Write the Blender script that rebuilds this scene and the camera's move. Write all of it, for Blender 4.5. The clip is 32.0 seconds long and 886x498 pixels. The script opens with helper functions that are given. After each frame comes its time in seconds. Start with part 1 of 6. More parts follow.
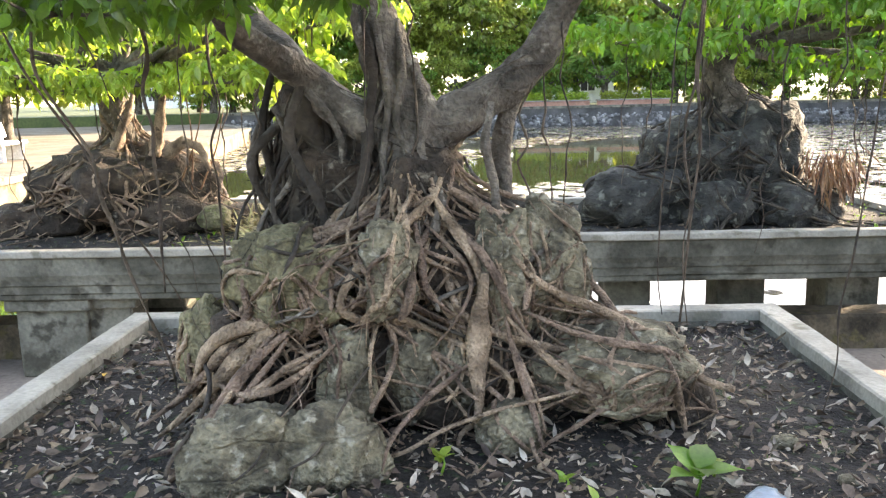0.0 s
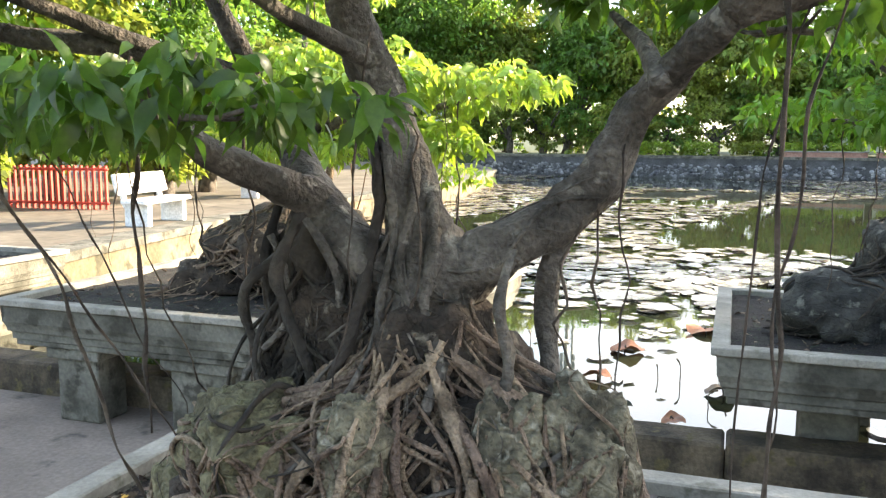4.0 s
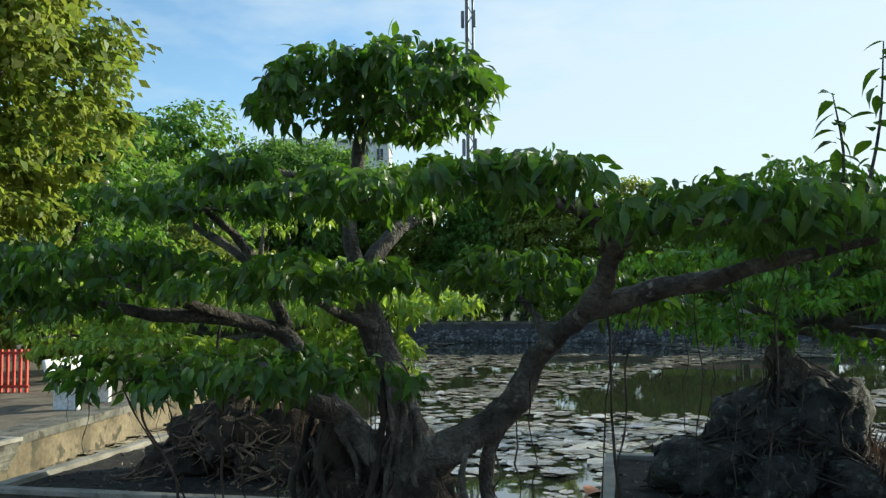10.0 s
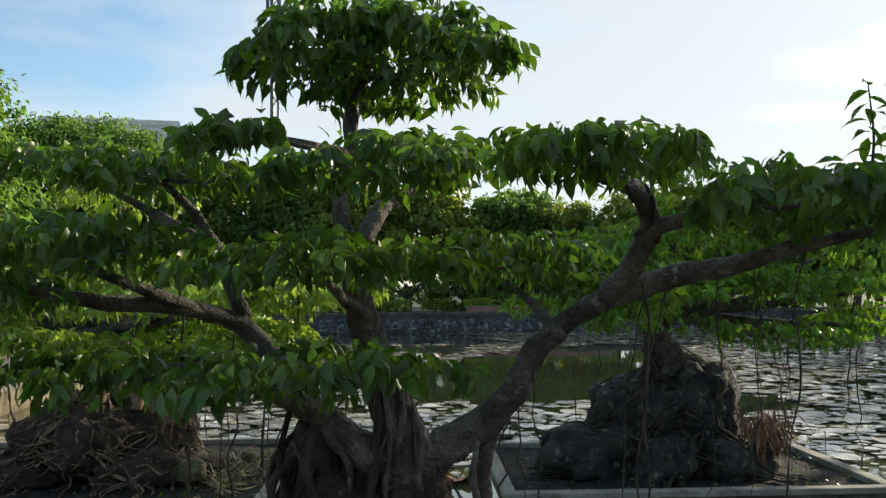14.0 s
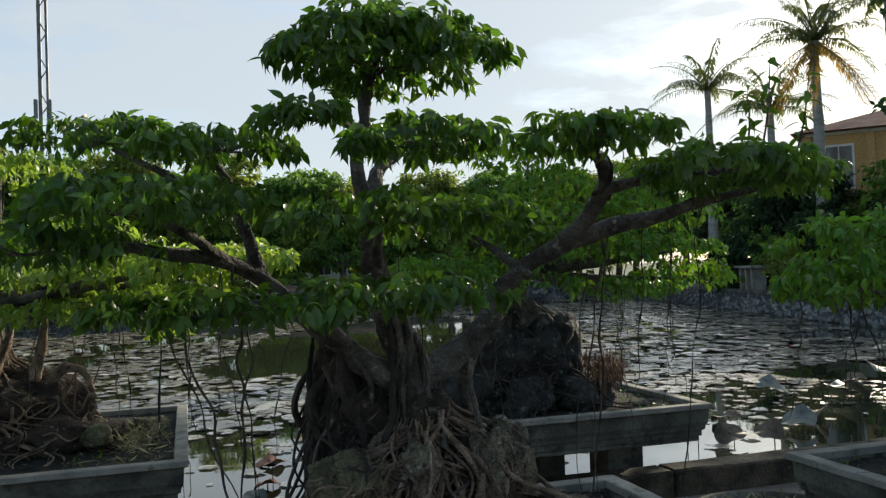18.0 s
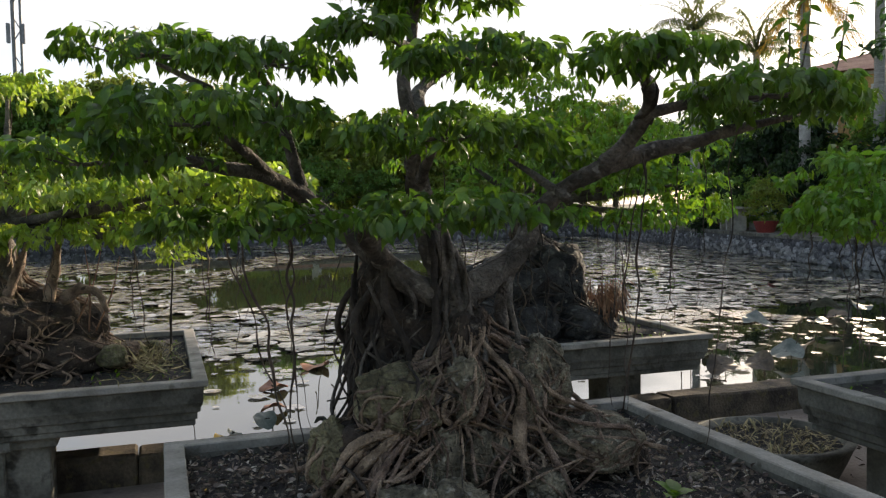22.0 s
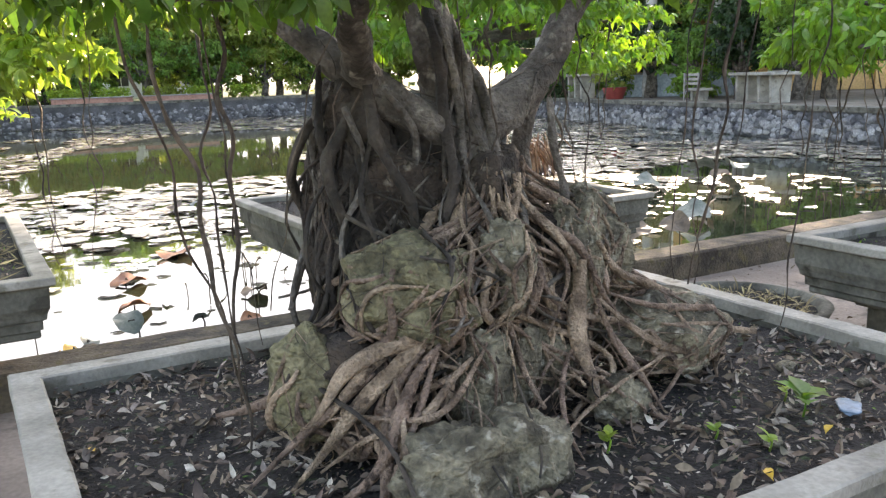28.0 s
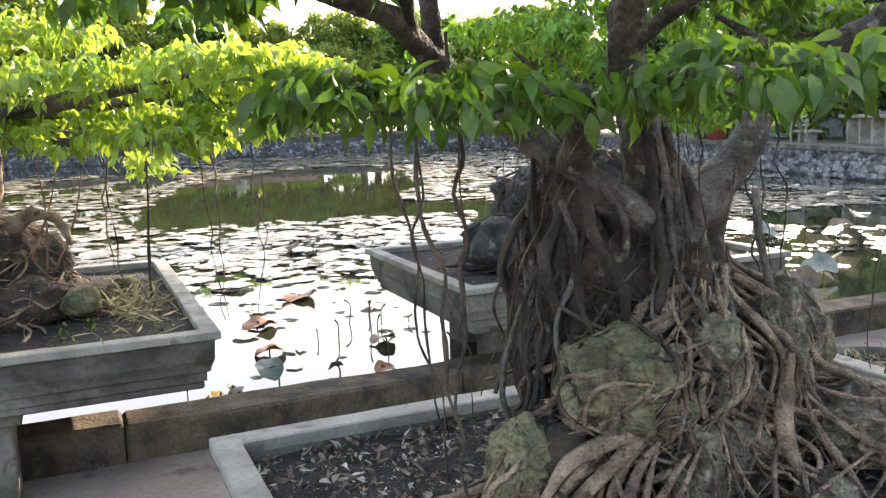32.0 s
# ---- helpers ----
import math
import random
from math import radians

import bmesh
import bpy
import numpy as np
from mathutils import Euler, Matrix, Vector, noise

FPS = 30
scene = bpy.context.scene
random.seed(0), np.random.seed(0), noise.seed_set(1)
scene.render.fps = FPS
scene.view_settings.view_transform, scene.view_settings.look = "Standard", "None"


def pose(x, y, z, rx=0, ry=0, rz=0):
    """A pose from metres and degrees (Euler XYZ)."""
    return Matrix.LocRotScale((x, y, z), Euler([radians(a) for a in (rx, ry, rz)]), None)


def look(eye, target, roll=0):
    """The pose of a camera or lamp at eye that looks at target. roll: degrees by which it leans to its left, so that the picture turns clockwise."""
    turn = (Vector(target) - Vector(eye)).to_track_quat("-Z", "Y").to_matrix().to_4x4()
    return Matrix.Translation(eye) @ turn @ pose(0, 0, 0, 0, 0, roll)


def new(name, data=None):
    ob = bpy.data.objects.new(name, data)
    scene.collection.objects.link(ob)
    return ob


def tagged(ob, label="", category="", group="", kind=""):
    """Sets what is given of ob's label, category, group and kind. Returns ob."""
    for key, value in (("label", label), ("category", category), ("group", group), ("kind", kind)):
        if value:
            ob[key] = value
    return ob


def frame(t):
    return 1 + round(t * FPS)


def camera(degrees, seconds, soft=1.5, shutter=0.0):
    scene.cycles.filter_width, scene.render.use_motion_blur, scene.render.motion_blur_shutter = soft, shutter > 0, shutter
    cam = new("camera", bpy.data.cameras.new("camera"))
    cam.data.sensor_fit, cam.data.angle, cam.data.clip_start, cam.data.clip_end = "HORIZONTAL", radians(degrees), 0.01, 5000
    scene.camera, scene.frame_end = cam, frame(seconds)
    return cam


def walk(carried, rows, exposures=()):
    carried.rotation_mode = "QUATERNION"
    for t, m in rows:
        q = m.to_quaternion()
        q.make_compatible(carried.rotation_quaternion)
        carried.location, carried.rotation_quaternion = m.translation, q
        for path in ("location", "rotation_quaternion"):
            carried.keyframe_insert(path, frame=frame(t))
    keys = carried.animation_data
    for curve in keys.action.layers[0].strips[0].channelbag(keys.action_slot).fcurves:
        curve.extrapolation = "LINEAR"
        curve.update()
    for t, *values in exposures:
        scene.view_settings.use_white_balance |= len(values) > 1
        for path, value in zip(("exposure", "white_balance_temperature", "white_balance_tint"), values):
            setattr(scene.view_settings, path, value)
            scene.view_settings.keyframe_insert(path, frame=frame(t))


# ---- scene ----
cam = camera(55.3, 32.0, 1.3)
PATH = [
    (0, (-0.034, -0.006, 1.502), (-0.096, 1.961, 1.146), -1.3),
    (0.5, (0.067, 0.055, 1.509), (-0.033, 2.02, 1.148), -0.8),
    (1, (0.135, 0.149, 1.515), (-0.063, 2.103, 1.138), -0.5),
    (1.5, (0.146, 0.354, 1.539), (-0.117, 2.305, 1.187), -0.4),
    (2, (0.134, 0.501, 1.592), (-0.201, 2.444, 1.256), -0.5),
    (2.5, (0.179, 0.551, 1.62), (-0.197, 2.487, 1.285), -0.5),
    (3, (0.332, 0.601, 1.655), (-0.139, 2.519, 1.34), -0.5),
    (3.5, (0.447, 0.644, 1.694), (-0.123, 2.539, 1.401), 0.0),
    (4, (0.521, 0.692, 1.74), (-0.123, 2.567, 1.477), 0.3),
    (4.5, (0.538, 0.719, 1.789), (-0.15, 2.585, 1.578), 0.8),
    (6.5, (0.688, 0.625, 1.913), (-0.103, 2.46, 1.828), 0.0),
    (7, (0.644, 0.334, 1.904), (-0.055, 2.208, 1.919), 1.1),
    (7.5, (0.653, 0.067, 1.962), (0.03, 1.967, 2.0), 0.1),
    (8, (0.725, -0.179, 1.962), (0.115, 1.723, 2.053), 0.5),
    (8.5, (0.831, -0.37, 1.959), (0.195, 1.523, 2.068), 0.2),
    (9, (0.791, -0.478, 2.013), (0.216, 1.434, 2.136), -0.0),
    (9.5, (0.721, -0.55, 2.043), (0.204, 1.378, 2.169), -0.2),
    (10, (0.653, -0.708, 2.044), (0.235, 1.244, 2.166), -0.5),
    (10.5, (0.583, -0.794, 2.035), (0.234, 1.172, 2.148), -0.2),
    (11, (0.537, -0.829, 2.021), (0.202, 1.14, 2.118), 0.0),
    (11.5, (0.505, -0.849, 2.013), (0.178, 1.122, 2.094), 0.2),
    (12, (0.453, -0.844, 1.999), (0.154, 1.132, 2.069), 0.1),
    (12.5, (0.355, -0.738, 2.006), (0.083, 1.242, 2.072), 0.6),
    (13, (0.207, -0.56, 1.999), (0.01, 1.428, 2.099), -0.2),
    (13.5, (0.071, -0.511, 2.028), (-0.028, 1.484, 2.123), 0.2),
    (14, (-0.187, -0.514, 2.031), (-0.117, 1.482, 2.128), -0.5),
    (14.4, (-0.353, -0.548, 1.968), (-0.163, 1.439, 2.09), -1.1),
    (16.5, (-0.753, -1.088, 1.933), (-0.389, 0.876, 2.024), -0.7),
    (17, (-1.022, -1.063, 1.937), (-0.515, 0.87, 2.019), -0.9),
    (17.5, (-1.175, -1.091, 1.932), (-0.603, 0.824, 2.0), -1.2),
    (18, (-1.215, -1.138, 1.907), (-0.631, 0.774, 1.949), -2.0),
    (18.5, (-1.184, -1.222, 1.887), (-0.628, 0.699, 1.89), -1.8),
    (19, (-1.153, -1.345, 1.861), (-0.641, 0.588, 1.843), -1.5),
    (19.5, (-1.241, -1.334, 1.845), (-0.684, 0.587, 1.829), -1.4),
    (20, (-1.426, -1.274, 1.869), (-0.783, 0.62, 1.87), -1.7),
    (20.5, (-1.547, -1.23, 1.88), (-0.857, 0.647, 1.918), -1.2),
    (21, (-1.564, -1.18, 1.865), (-0.88, 0.699, 1.902), -1.0),
    (21.5, (-1.539, -1.113, 1.823), (-0.892, 0.779, 1.796), -0.8),
    (22, (-1.532, -1.102, 1.832), (-0.898, 0.792, 1.726), -1.0),
    (22.5, (-1.524, -1.096, 1.836), (-0.889, 0.794, 1.68), -0.8),
    (23, (-1.551, -1.086, 1.829), (-0.906, 0.798, 1.639), -0.4),
    (23.5, (-1.588, -1.065, 1.825), (-0.934, 0.814, 1.62), -0.7),
    (24, (-1.6, -1.008, 1.795), (-0.952, 0.869, 1.558), -0.9),
    (24.5, (-1.521, -0.868, 1.707), (-0.893, 1.01, 1.427), -0.9),
    (26.5, (-1.62, -0.057, 1.591), (-0.807, 1.735, 1.235), -1.2),
    (27, (-1.628, 0.081, 1.559), (-0.753, 1.842, 1.193), -1.5),
    (27.5, (-1.569, 0.237, 1.549), (-0.672, 1.983, 1.165), -1.6),
    (28, (-1.609, 0.408, 1.554), (-0.639, 2.112, 1.157), -1.8),
    (28.5, (-1.667, 0.486, 1.565), (-0.637, 2.155, 1.174), -1.8),
    (29, (-1.71, 0.539, 1.575), (-0.654, 2.192, 1.183), -1.8),
    (29.5, (-1.734, 0.558, 1.577), (-0.73, 2.245, 1.192), -1.9),
    (30, (-1.75, 0.566, 1.59), (-0.819, 2.295, 1.212), -2.0),
    (30.5, (-1.773, 0.568, 1.603), (-0.875, 2.317, 1.235), -1.4),
    (31, (-1.814, 0.578, 1.63), (-0.939, 2.339, 1.264), -1.1),
    (31.5, (-1.89, 0.564, 1.647), (-1.02, 2.33, 1.294), -0.9),
    (32, (-1.953, 0.55, 1.738), (-1.152, 2.356, 1.424), -1.5),
]
EXPOSURES = [(0, 3.05, 7300, 15), (2.5, 2.85, 7100, 13), (4.5, 2.5, 6900, 10), (6.5, 2.1, 6600, 5), (8, 1.38, 5900, 0), (10, 0.6, 5900, -2), (12, 0.6, 6600, 2), (14, 0.55, 6500, 4), (16.5, 0.25, 6300, 5), (18, 0.3, 6300, 5), (20, 0.42, 6350, 7), (21, 0.42, 6400, 9), (22, 0.85, 7000, 14), (23, 1.42, 7300, 17), (24, 1.85, 7500, 18), (26.5, 2.65, 7300, 17), (29, 2.6, 7200, 17), (32, 2.42, 7000, 17)]
walk(cam, [(t, look(eye, target, roll)) for t, eye, target, roll in PATH], EXPOSURES)

# ---- light ----
SUN_DIR = Vector((0.729, 0.611, 0.31)).normalized()
sun = new("sun", bpy.data.lights.new("sun", "SUN"))
sun.data.energy, sun.data.angle, sun.data.color = 5.0, radians(0.6), (1.0, 0.86, 0.66)
sun.matrix_world = look(SUN_DIR * 60, (0, 0, 0))
world = bpy.data.worlds.new("sky")
scene.world = world
world.use_nodes = True
wn, wl = world.node_tree.nodes, world.node_tree.links
wn.clear()
sky = wn.new("ShaderNodeTexSky")
sky.sky_type, sky.sun_disc = "NISHITA", False
sky.sun_elevation, sky.sun_rotation = math.asin(SUN_DIR.z), math.atan2(SUN_DIR.x, SUN_DIR.y)
sky.air_density, sky.dust_density, sky.ozone_density = 1.0, 0.9, 2.0
coord, mapping = wn.new("ShaderNodeTexCoord"), wn.new("ShaderNodeMapping")
mapping.inputs["Scale"].default_value = (1.0, 1.0, 3.2)
cloud = wn.new("ShaderNodeTexNoise")
cloud.inputs["Scale"].default_value, cloud.inputs["Detail"].default_value, cloud.inputs["Roughness"].default_value = 2.2, 6, 0.58
cover = wn.new("ShaderNodeValToRGB")
cover.color_ramp.elements[0].position, cover.color_ramp.elements[1].position = 0.45, 0.72
toward, glow, both = wn.new("ShaderNodeVectorMath"), wn.new("ShaderNodeMapRange"), wn.new("ShaderNodeMath")
toward.operation, both.operation = "DOT_PRODUCT", "ADD"
toward.inputs[1].default_value = Vector((SUN_DIR.x, SUN_DIR.y, 0)).normalized()
glow.inputs["From Min"].default_value, glow.inputs["From Max"].default_value, glow.inputs["To Max"].default_value = 0.15, 0.95, 0.28
both.use_clamp = True
mixed = wn.new("ShaderNodeMix")
mixed.data_type = "RGBA"
lit = wn.new("ShaderNodeVectorMath")
lit.operation = "MULTIPLY_ADD"
lit.inputs[1].default_value, lit.inputs[2].default_value = (0.12, 0.12, 0.12), (3.3, 3.42, 3.62)
back = wn.new("ShaderNodeBackground")
back.inputs["Strength"].default_value = 0.15
wout = wn.new("ShaderNodeOutputWorld")
wl.new(coord.outputs["Generated"], mapping.inputs["Vector"])
wl.new(mapping.outputs["Vector"], cloud.inputs["Vector"])
wl.new(coord.outputs["Generated"], toward.inputs[0])
wl.new(toward.outputs["Value"], glow.inputs["Value"])
wl.new(cloud.outputs["Fac"], both.inputs[0])
wl.new(glow.outputs[0], both.inputs[1])
wl.new(both.outputs[0], cover.inputs["Fac"])
wl.new(cover.outputs["Color"], mixed.inputs["Factor"])
wl.new(sky.outputs["Color"], mixed.inputs["A"])
wl.new(sky.outputs["Color"], lit.inputs[0])
wl.new(lit.outputs[0], mixed.inputs["B"])
wl.new(mixed.outputs["Result"], back.inputs["Color"])
wl.new(back.outputs["Background"], wout.inputs["Surface"])


# ---- materials ----
def material(name, dark, light, scale=6.0, rough=0.8, bump=0.3, fine=60.0, third=None, third_at=0.62, translucent=None, spread=0.0, metal=0.0, coat=0.0, stretch=None, crack=0.0, grain=0.28):
    """Two tones mixed by a broad noise, a third one in patches, fine grain in colour and relief."""
    m = bpy.data.materials.new(name)
    m.use_nodes = True
    n, l = m.node_tree.nodes, m.node_tree.links
    b = n["Principled BSDF"]
    b.inputs["Roughness"].default_value, b.inputs["Metallic"].default_value = rough, metal
    tc = n.new("ShaderNodeTexCoord")
    src = tc.outputs["Object"]
    if stretch:
        mp = n.new("ShaderNodeMapping")
        mp.inputs["Scale"].default_value = stretch
        l.new(src, mp.inputs["Vector"])
        src = mp.outputs["Vector"]
    big, small = n.new("ShaderNodeTexNoise"), n.new("ShaderNodeTexNoise")
    for tex, sc, de in ((big, scale, 5), (small, fine, 4)):
        tex.inputs["Scale"].default_value, tex.inputs["Detail"].default_value = sc, de
        l.new(src, tex.inputs["Vector"])
    ramp = n.new("ShaderNodeValToRGB")
    ramp.color_ramp.elements[0].position, ramp.color_ramp.elements[1].position = 0.36, 0.64
    ramp.color_ramp.elements[0].color, ramp.color_ramp.elements[1].color = (*dark, 1), (*light, 1)
    l.new(big.outputs["Fac"], ramp.inputs["Fac"])
    col = ramp.outputs["Color"]
    if third:
        pat, pr, mx = n.new("ShaderNodeTexNoise"), n.new("ShaderNodeValToRGB"), n.new("ShaderNodeMix")
        pat.inputs["Scale"].default_value, pat.inputs["Detail"].default_value = scale * 2.3, 7
        l.new(src, pat.inputs["Vector"])
        pr.color_ramp.elements[0].position, pr.color_ramp.elements[1].position = third_at, third_at + 0.08
        l.new(pat.outputs["Fac"], pr.inputs["Fac"])
        mx.data_type = "RGBA"
        mx.inputs["B"].default_value = (*third, 1)
        l.new(pr.outputs["Color"], mx.inputs["Factor"])
        l.new(col, mx.inputs["A"])
        col = mx.outputs["Result"]
    fissure = None
    if crack:
        # dark fissures, bent by noise and flattened into layers
        wob, add, mp2, vor, cr, mul = n.new("ShaderNodeTexNoise"), n.new("ShaderNodeMix"), n.new("ShaderNodeMapping"), n.new("ShaderNodeTexVoronoi"), n.new("ShaderNodeMapRange"), n.new("ShaderNodeMix")
        wob.inputs["Scale"].default_value = crack * 0.8
        l.new(src, wob.inputs["Vector"])
        add.data_type = "RGBA"
        add.inputs["Factor"].default_value = 0.07
        l.new(src, add.inputs["A"])
        l.new(wob.outputs["Color"], add.inputs["B"])
        mp2.inputs["Scale"].default_value, mp2.inputs["Rotation"].default_value = (0.7, 0.7, 2.1), (0.3, 0.25, 0)
        l.new(add.outputs["Result"], mp2.inputs["Vector"])
        vor.feature = "DISTANCE_TO_EDGE"
        vor.inputs["Scale"].default_value = crack
        l.new(mp2.outputs["Vector"], vor.inputs["Vector"])
        cr.inputs["From Max"].default_value, cr.inputs["To Min"].default_value = 0.04, 0.74
        l.new(vor.outputs["Distance"], cr.inputs["Value"])
        fissure = cr.outputs[0]
        mul.data_type, mul.blend_type = "RGBA", "MULTIPLY"
        mul.inputs["Factor"].default_value = 1.0
        l.new(col, mul.inputs["A"])
        l.new(fissure, mul.inputs["B"])
        col = mul.outputs["Result"]
    hs = n.new("ShaderNodeHueSaturation")
    mr = n.new("ShaderNodeMapRange")
    mr.inputs["From Min"].default_value, mr.inputs["From Max"].default_value = 0.25, 0.75
    mr.inputs["To Min"].default_value, mr.inputs["To Max"].default_value = 1 - grain, 1 + grain
    l.new(small.outputs["Fac"], mr.inputs["Value"])
    l.new(col, hs.inputs["Color"])
    if spread:
        geo, obj = n.new("ShaderNodeNewGeometry"), n.new("ShaderNodeObjectInfo")
        ad, fr, m2, mu = n.new("ShaderNodeMath"), n.new("ShaderNodeMath"), n.new("ShaderNodeMapRange"), n.new("ShaderNodeMath")
        fr.operation, mu.operation = "FRACT", "MULTIPLY"
        l.new(geo.outputs["Random Per Island"], ad.inputs[0])
        l.new(obj.outputs["Random"], ad.inputs[1])
        l.new(ad.outputs[0], fr.inputs[0])
        l.new(fr.outputs[0], m2.inputs["Value"])
        m2.inputs["To Min"].default_value, m2.inputs["To Max"].default_value = 1 - spread, 1 + spread
        l.new(m2.outputs[0], mu.inputs[0])
        l.new(mr.outputs[0], mu.inputs[1])
        l.new(mu.outputs[0], hs.inputs["Value"])
        m3 = n.new("ShaderNodeMapRange")
        m3.inputs["To Min"].default_value, m3.inputs["To Max"].default_value = 0.5 - 0.035 * spread, 0.5 + 0.03 * spread
        l.new(fr.outputs[0], m3.inputs["Value"])
        l.new(m3.outputs[0], hs.inputs["Hue"])
    else:
        l.new(mr.outputs[0], hs.inputs["Value"])
    l.new(hs.outputs["Color"], b.inputs["Base Color"])
    if bump:
        bp, ad2 = n.new("ShaderNodeBump"), n.new("ShaderNodeMath")
        bp.inputs["Strength"].default_value, bp.inputs["Distance"].default_value = bump, 0.02
        l.new(big.outputs["Fac"], ad2.inputs[0])
        l.new(small.outputs["Fac"], ad2.inputs[1])
        height = ad2.outputs[0]
        if fissure:
            deep = n.new("ShaderNodeMath")
            deep.operation = "MULTIPLY_ADD"
            deep.inputs[1].default_value = 0.8
            l.new(fissure, deep.inputs[0])
            l.new(height, deep.inputs[2])
            height = deep.outputs[0]
        l.new(height, bp.inputs["Height"])
        l.new(bp.outputs["Normal"], b.inputs["Normal"])
    if coat:
        b.inputs["Coat Weight"].default_value, b.inputs["Coat Roughness"].default_value = coat, 0.25
    if translucent:
        tr, mix = n.new("ShaderNodeBsdfTranslucent"), n.new("ShaderNodeMixShader")
        tint = n.new("ShaderNodeMix")
        tint.data_type, tint.blend_type = "RGBA", "ADD"
        tint.inputs["Factor"].default_value = 1.0
        tint.inputs["B"].default_value = (*translucent, 1)
        l.new(hs.outputs["Color"], tint.inputs["A"])
        l.new(tint.outputs["Result"], tr.inputs["Color"])
        mix.inputs["Fac"].default_value = 0.42
        l.new(b.outputs["BSDF"], mix.inputs[1])
        l.new(tr.outputs["BSDF"], mix.inputs[2])
        l.new(mix.outputs["Shader"], n["Material Output"].inputs["Surface"])
    return m


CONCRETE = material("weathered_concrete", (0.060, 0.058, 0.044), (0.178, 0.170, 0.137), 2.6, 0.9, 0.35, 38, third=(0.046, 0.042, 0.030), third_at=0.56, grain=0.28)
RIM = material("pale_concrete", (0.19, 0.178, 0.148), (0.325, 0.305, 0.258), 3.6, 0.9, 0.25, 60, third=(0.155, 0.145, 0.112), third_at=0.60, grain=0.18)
KERB = material("mossy_concrete", (0.028, 0.021, 0.013), (0.115, 0.090, 0.058), 4.5, 0.92, 0.7, 40, third=(0.088, 0.072, 0.030), third_at=0.57, grain=0.35)
GROUND = material("dusty_concrete_ground", (0.15, 0.12, 0.095), (0.25, 0.205, 0.165), 1.3, 0.95, 0.3, 30, third=(0.09, 0.075, 0.06), third_at=0.60, grain=0.2)
SOIL = material("dark_soil", (0.009, 0.0075, 0.0065), (0.028, 0.023, 0.019), 9.0, 1.0, 1.0, 70, third=(0.03, 0.05, 0.018), third_at=0.6)
ROCK = material("grey_rock", (0.055, 0.046, 0.029), (0.235, 0.205, 0.135), 10.0, 0.92, 1.0, 70, third=(0.29, 0.265, 0.20), third_at=0.58, crack=6.0, grain=0.45)
DARKROCK = material("dark_wet_rock", (0.01152, 0.01152, 0.01008), (0.054, 0.05184, 0.04536), 6.0, 0.9, 1.0, 36, third=(0.1224, 0.1224, 0.1008), third_at=0.58, crack=6.0)
BARK = material("grey_brown_bark", (0.048, 0.040, 0.031), (0.160, 0.136, 0.110), 8.0, 0.88, 1.0, 60, third=(0.25, 0.225, 0.185), third_at=0.62, grain=0.4)
ROOT = material("pale_brown_root", (0.115, 0.076, 0.049), (0.35, 0.25, 0.172), 11.0, 0.8, 1.0, 110, third=(0.065, 0.042, 0.027), third_at=0.60, spread=0.3, grain=0.4)
AERIAL = material("brown_aerial_root", (0.030, 0.022, 0.016), (0.115, 0.086, 0.062), 9.0, 0.9, 0.7, 60, spread=0.25)
OLIVEROCK = material("olive_rock", (0.062, 0.053, 0.027), (0.225, 0.198, 0.112), 9.0, 0.93, 1.0, 70, third=(0.165, 0.148, 0.075), third_at=0.55, crack=6.0, grain=0.45)
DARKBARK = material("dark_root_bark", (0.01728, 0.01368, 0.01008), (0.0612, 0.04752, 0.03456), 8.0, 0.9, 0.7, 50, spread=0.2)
LEAF = material("green_leaf", (0.040, 0.086, 0.0125), (0.104, 0.172, 0.0225), 7.0, 0.38, 0.0, 90, translucent=(0.0625, 0.1438, 0), spread=0.45)
MIDLEAF = material("fresh_green_leaf", (0.05625, 0.1438, 0.01625), (0.1313, 0.2438, 0.0275), 7.0, 0.42, 0.0, 90, translucent=(0.125, 0.2125, 0), spread=0.45)
# sunlight through the fig leaves is put into this yellow-green; weeds share it
SUNYELLOW = material("yellow_green_leaf", (0.120, 0.222, 0.028), (0.255, 0.330, 0.055), 7.0, 0.45, 0.0, 90, translucent=(0.23, 0.30, 0.01), spread=0.4)
FARLEAF = material("far_green_leaf", (0.0575, 0.1313, 0.0225), (0.1375, 0.2313, 0.0375), 0.5, 0.55, 0.0, 9, translucent=(0.14, 0.24, 0.02), spread=0.5)
# lit counterpart of FARLEAF: sun on the far crowns raised in the base colour
FARSUNYELLOW = material("far_yellow_green_leaf", (0.088, 0.145, 0.022), (0.215, 0.255, 0.042), 0.5, 0.55, 0.0, 9, translucent=(0.20, 0.225, 0.025), spread=0.5)
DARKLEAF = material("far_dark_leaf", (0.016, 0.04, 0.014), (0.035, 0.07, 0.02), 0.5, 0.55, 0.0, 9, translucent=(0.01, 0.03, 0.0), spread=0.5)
PALEDRY = material("bleached_dry_leaf", (0.14, 0.115, 0.09), (0.42, 0.36, 0.29), 9.0, 0.7, 0.2, 80, spread=0.5)
DRY = material("dry_brown_leaf", (0.05, 0.035, 0.024), (0.225, 0.165, 0.115), 9.0, 0.75, 0.2, 80, spread=0.5)
PAD = material("lily_pad", (0.27, 0.23, 0.16), (0.48, 0.43, 0.34), 1.2, 0.26, 0.0, 12, third=(0.20, 0.11, 0.05), third_at=0.68, spread=0.5, coat=1.0)
PLASTER = material("stained_yellow_plaster", (0.095, 0.076, 0.043), (0.20, 0.162, 0.098), 1.6, 0.92, 0.4, 14, third=(0.055, 0.05, 0.03), third_at=0.55)
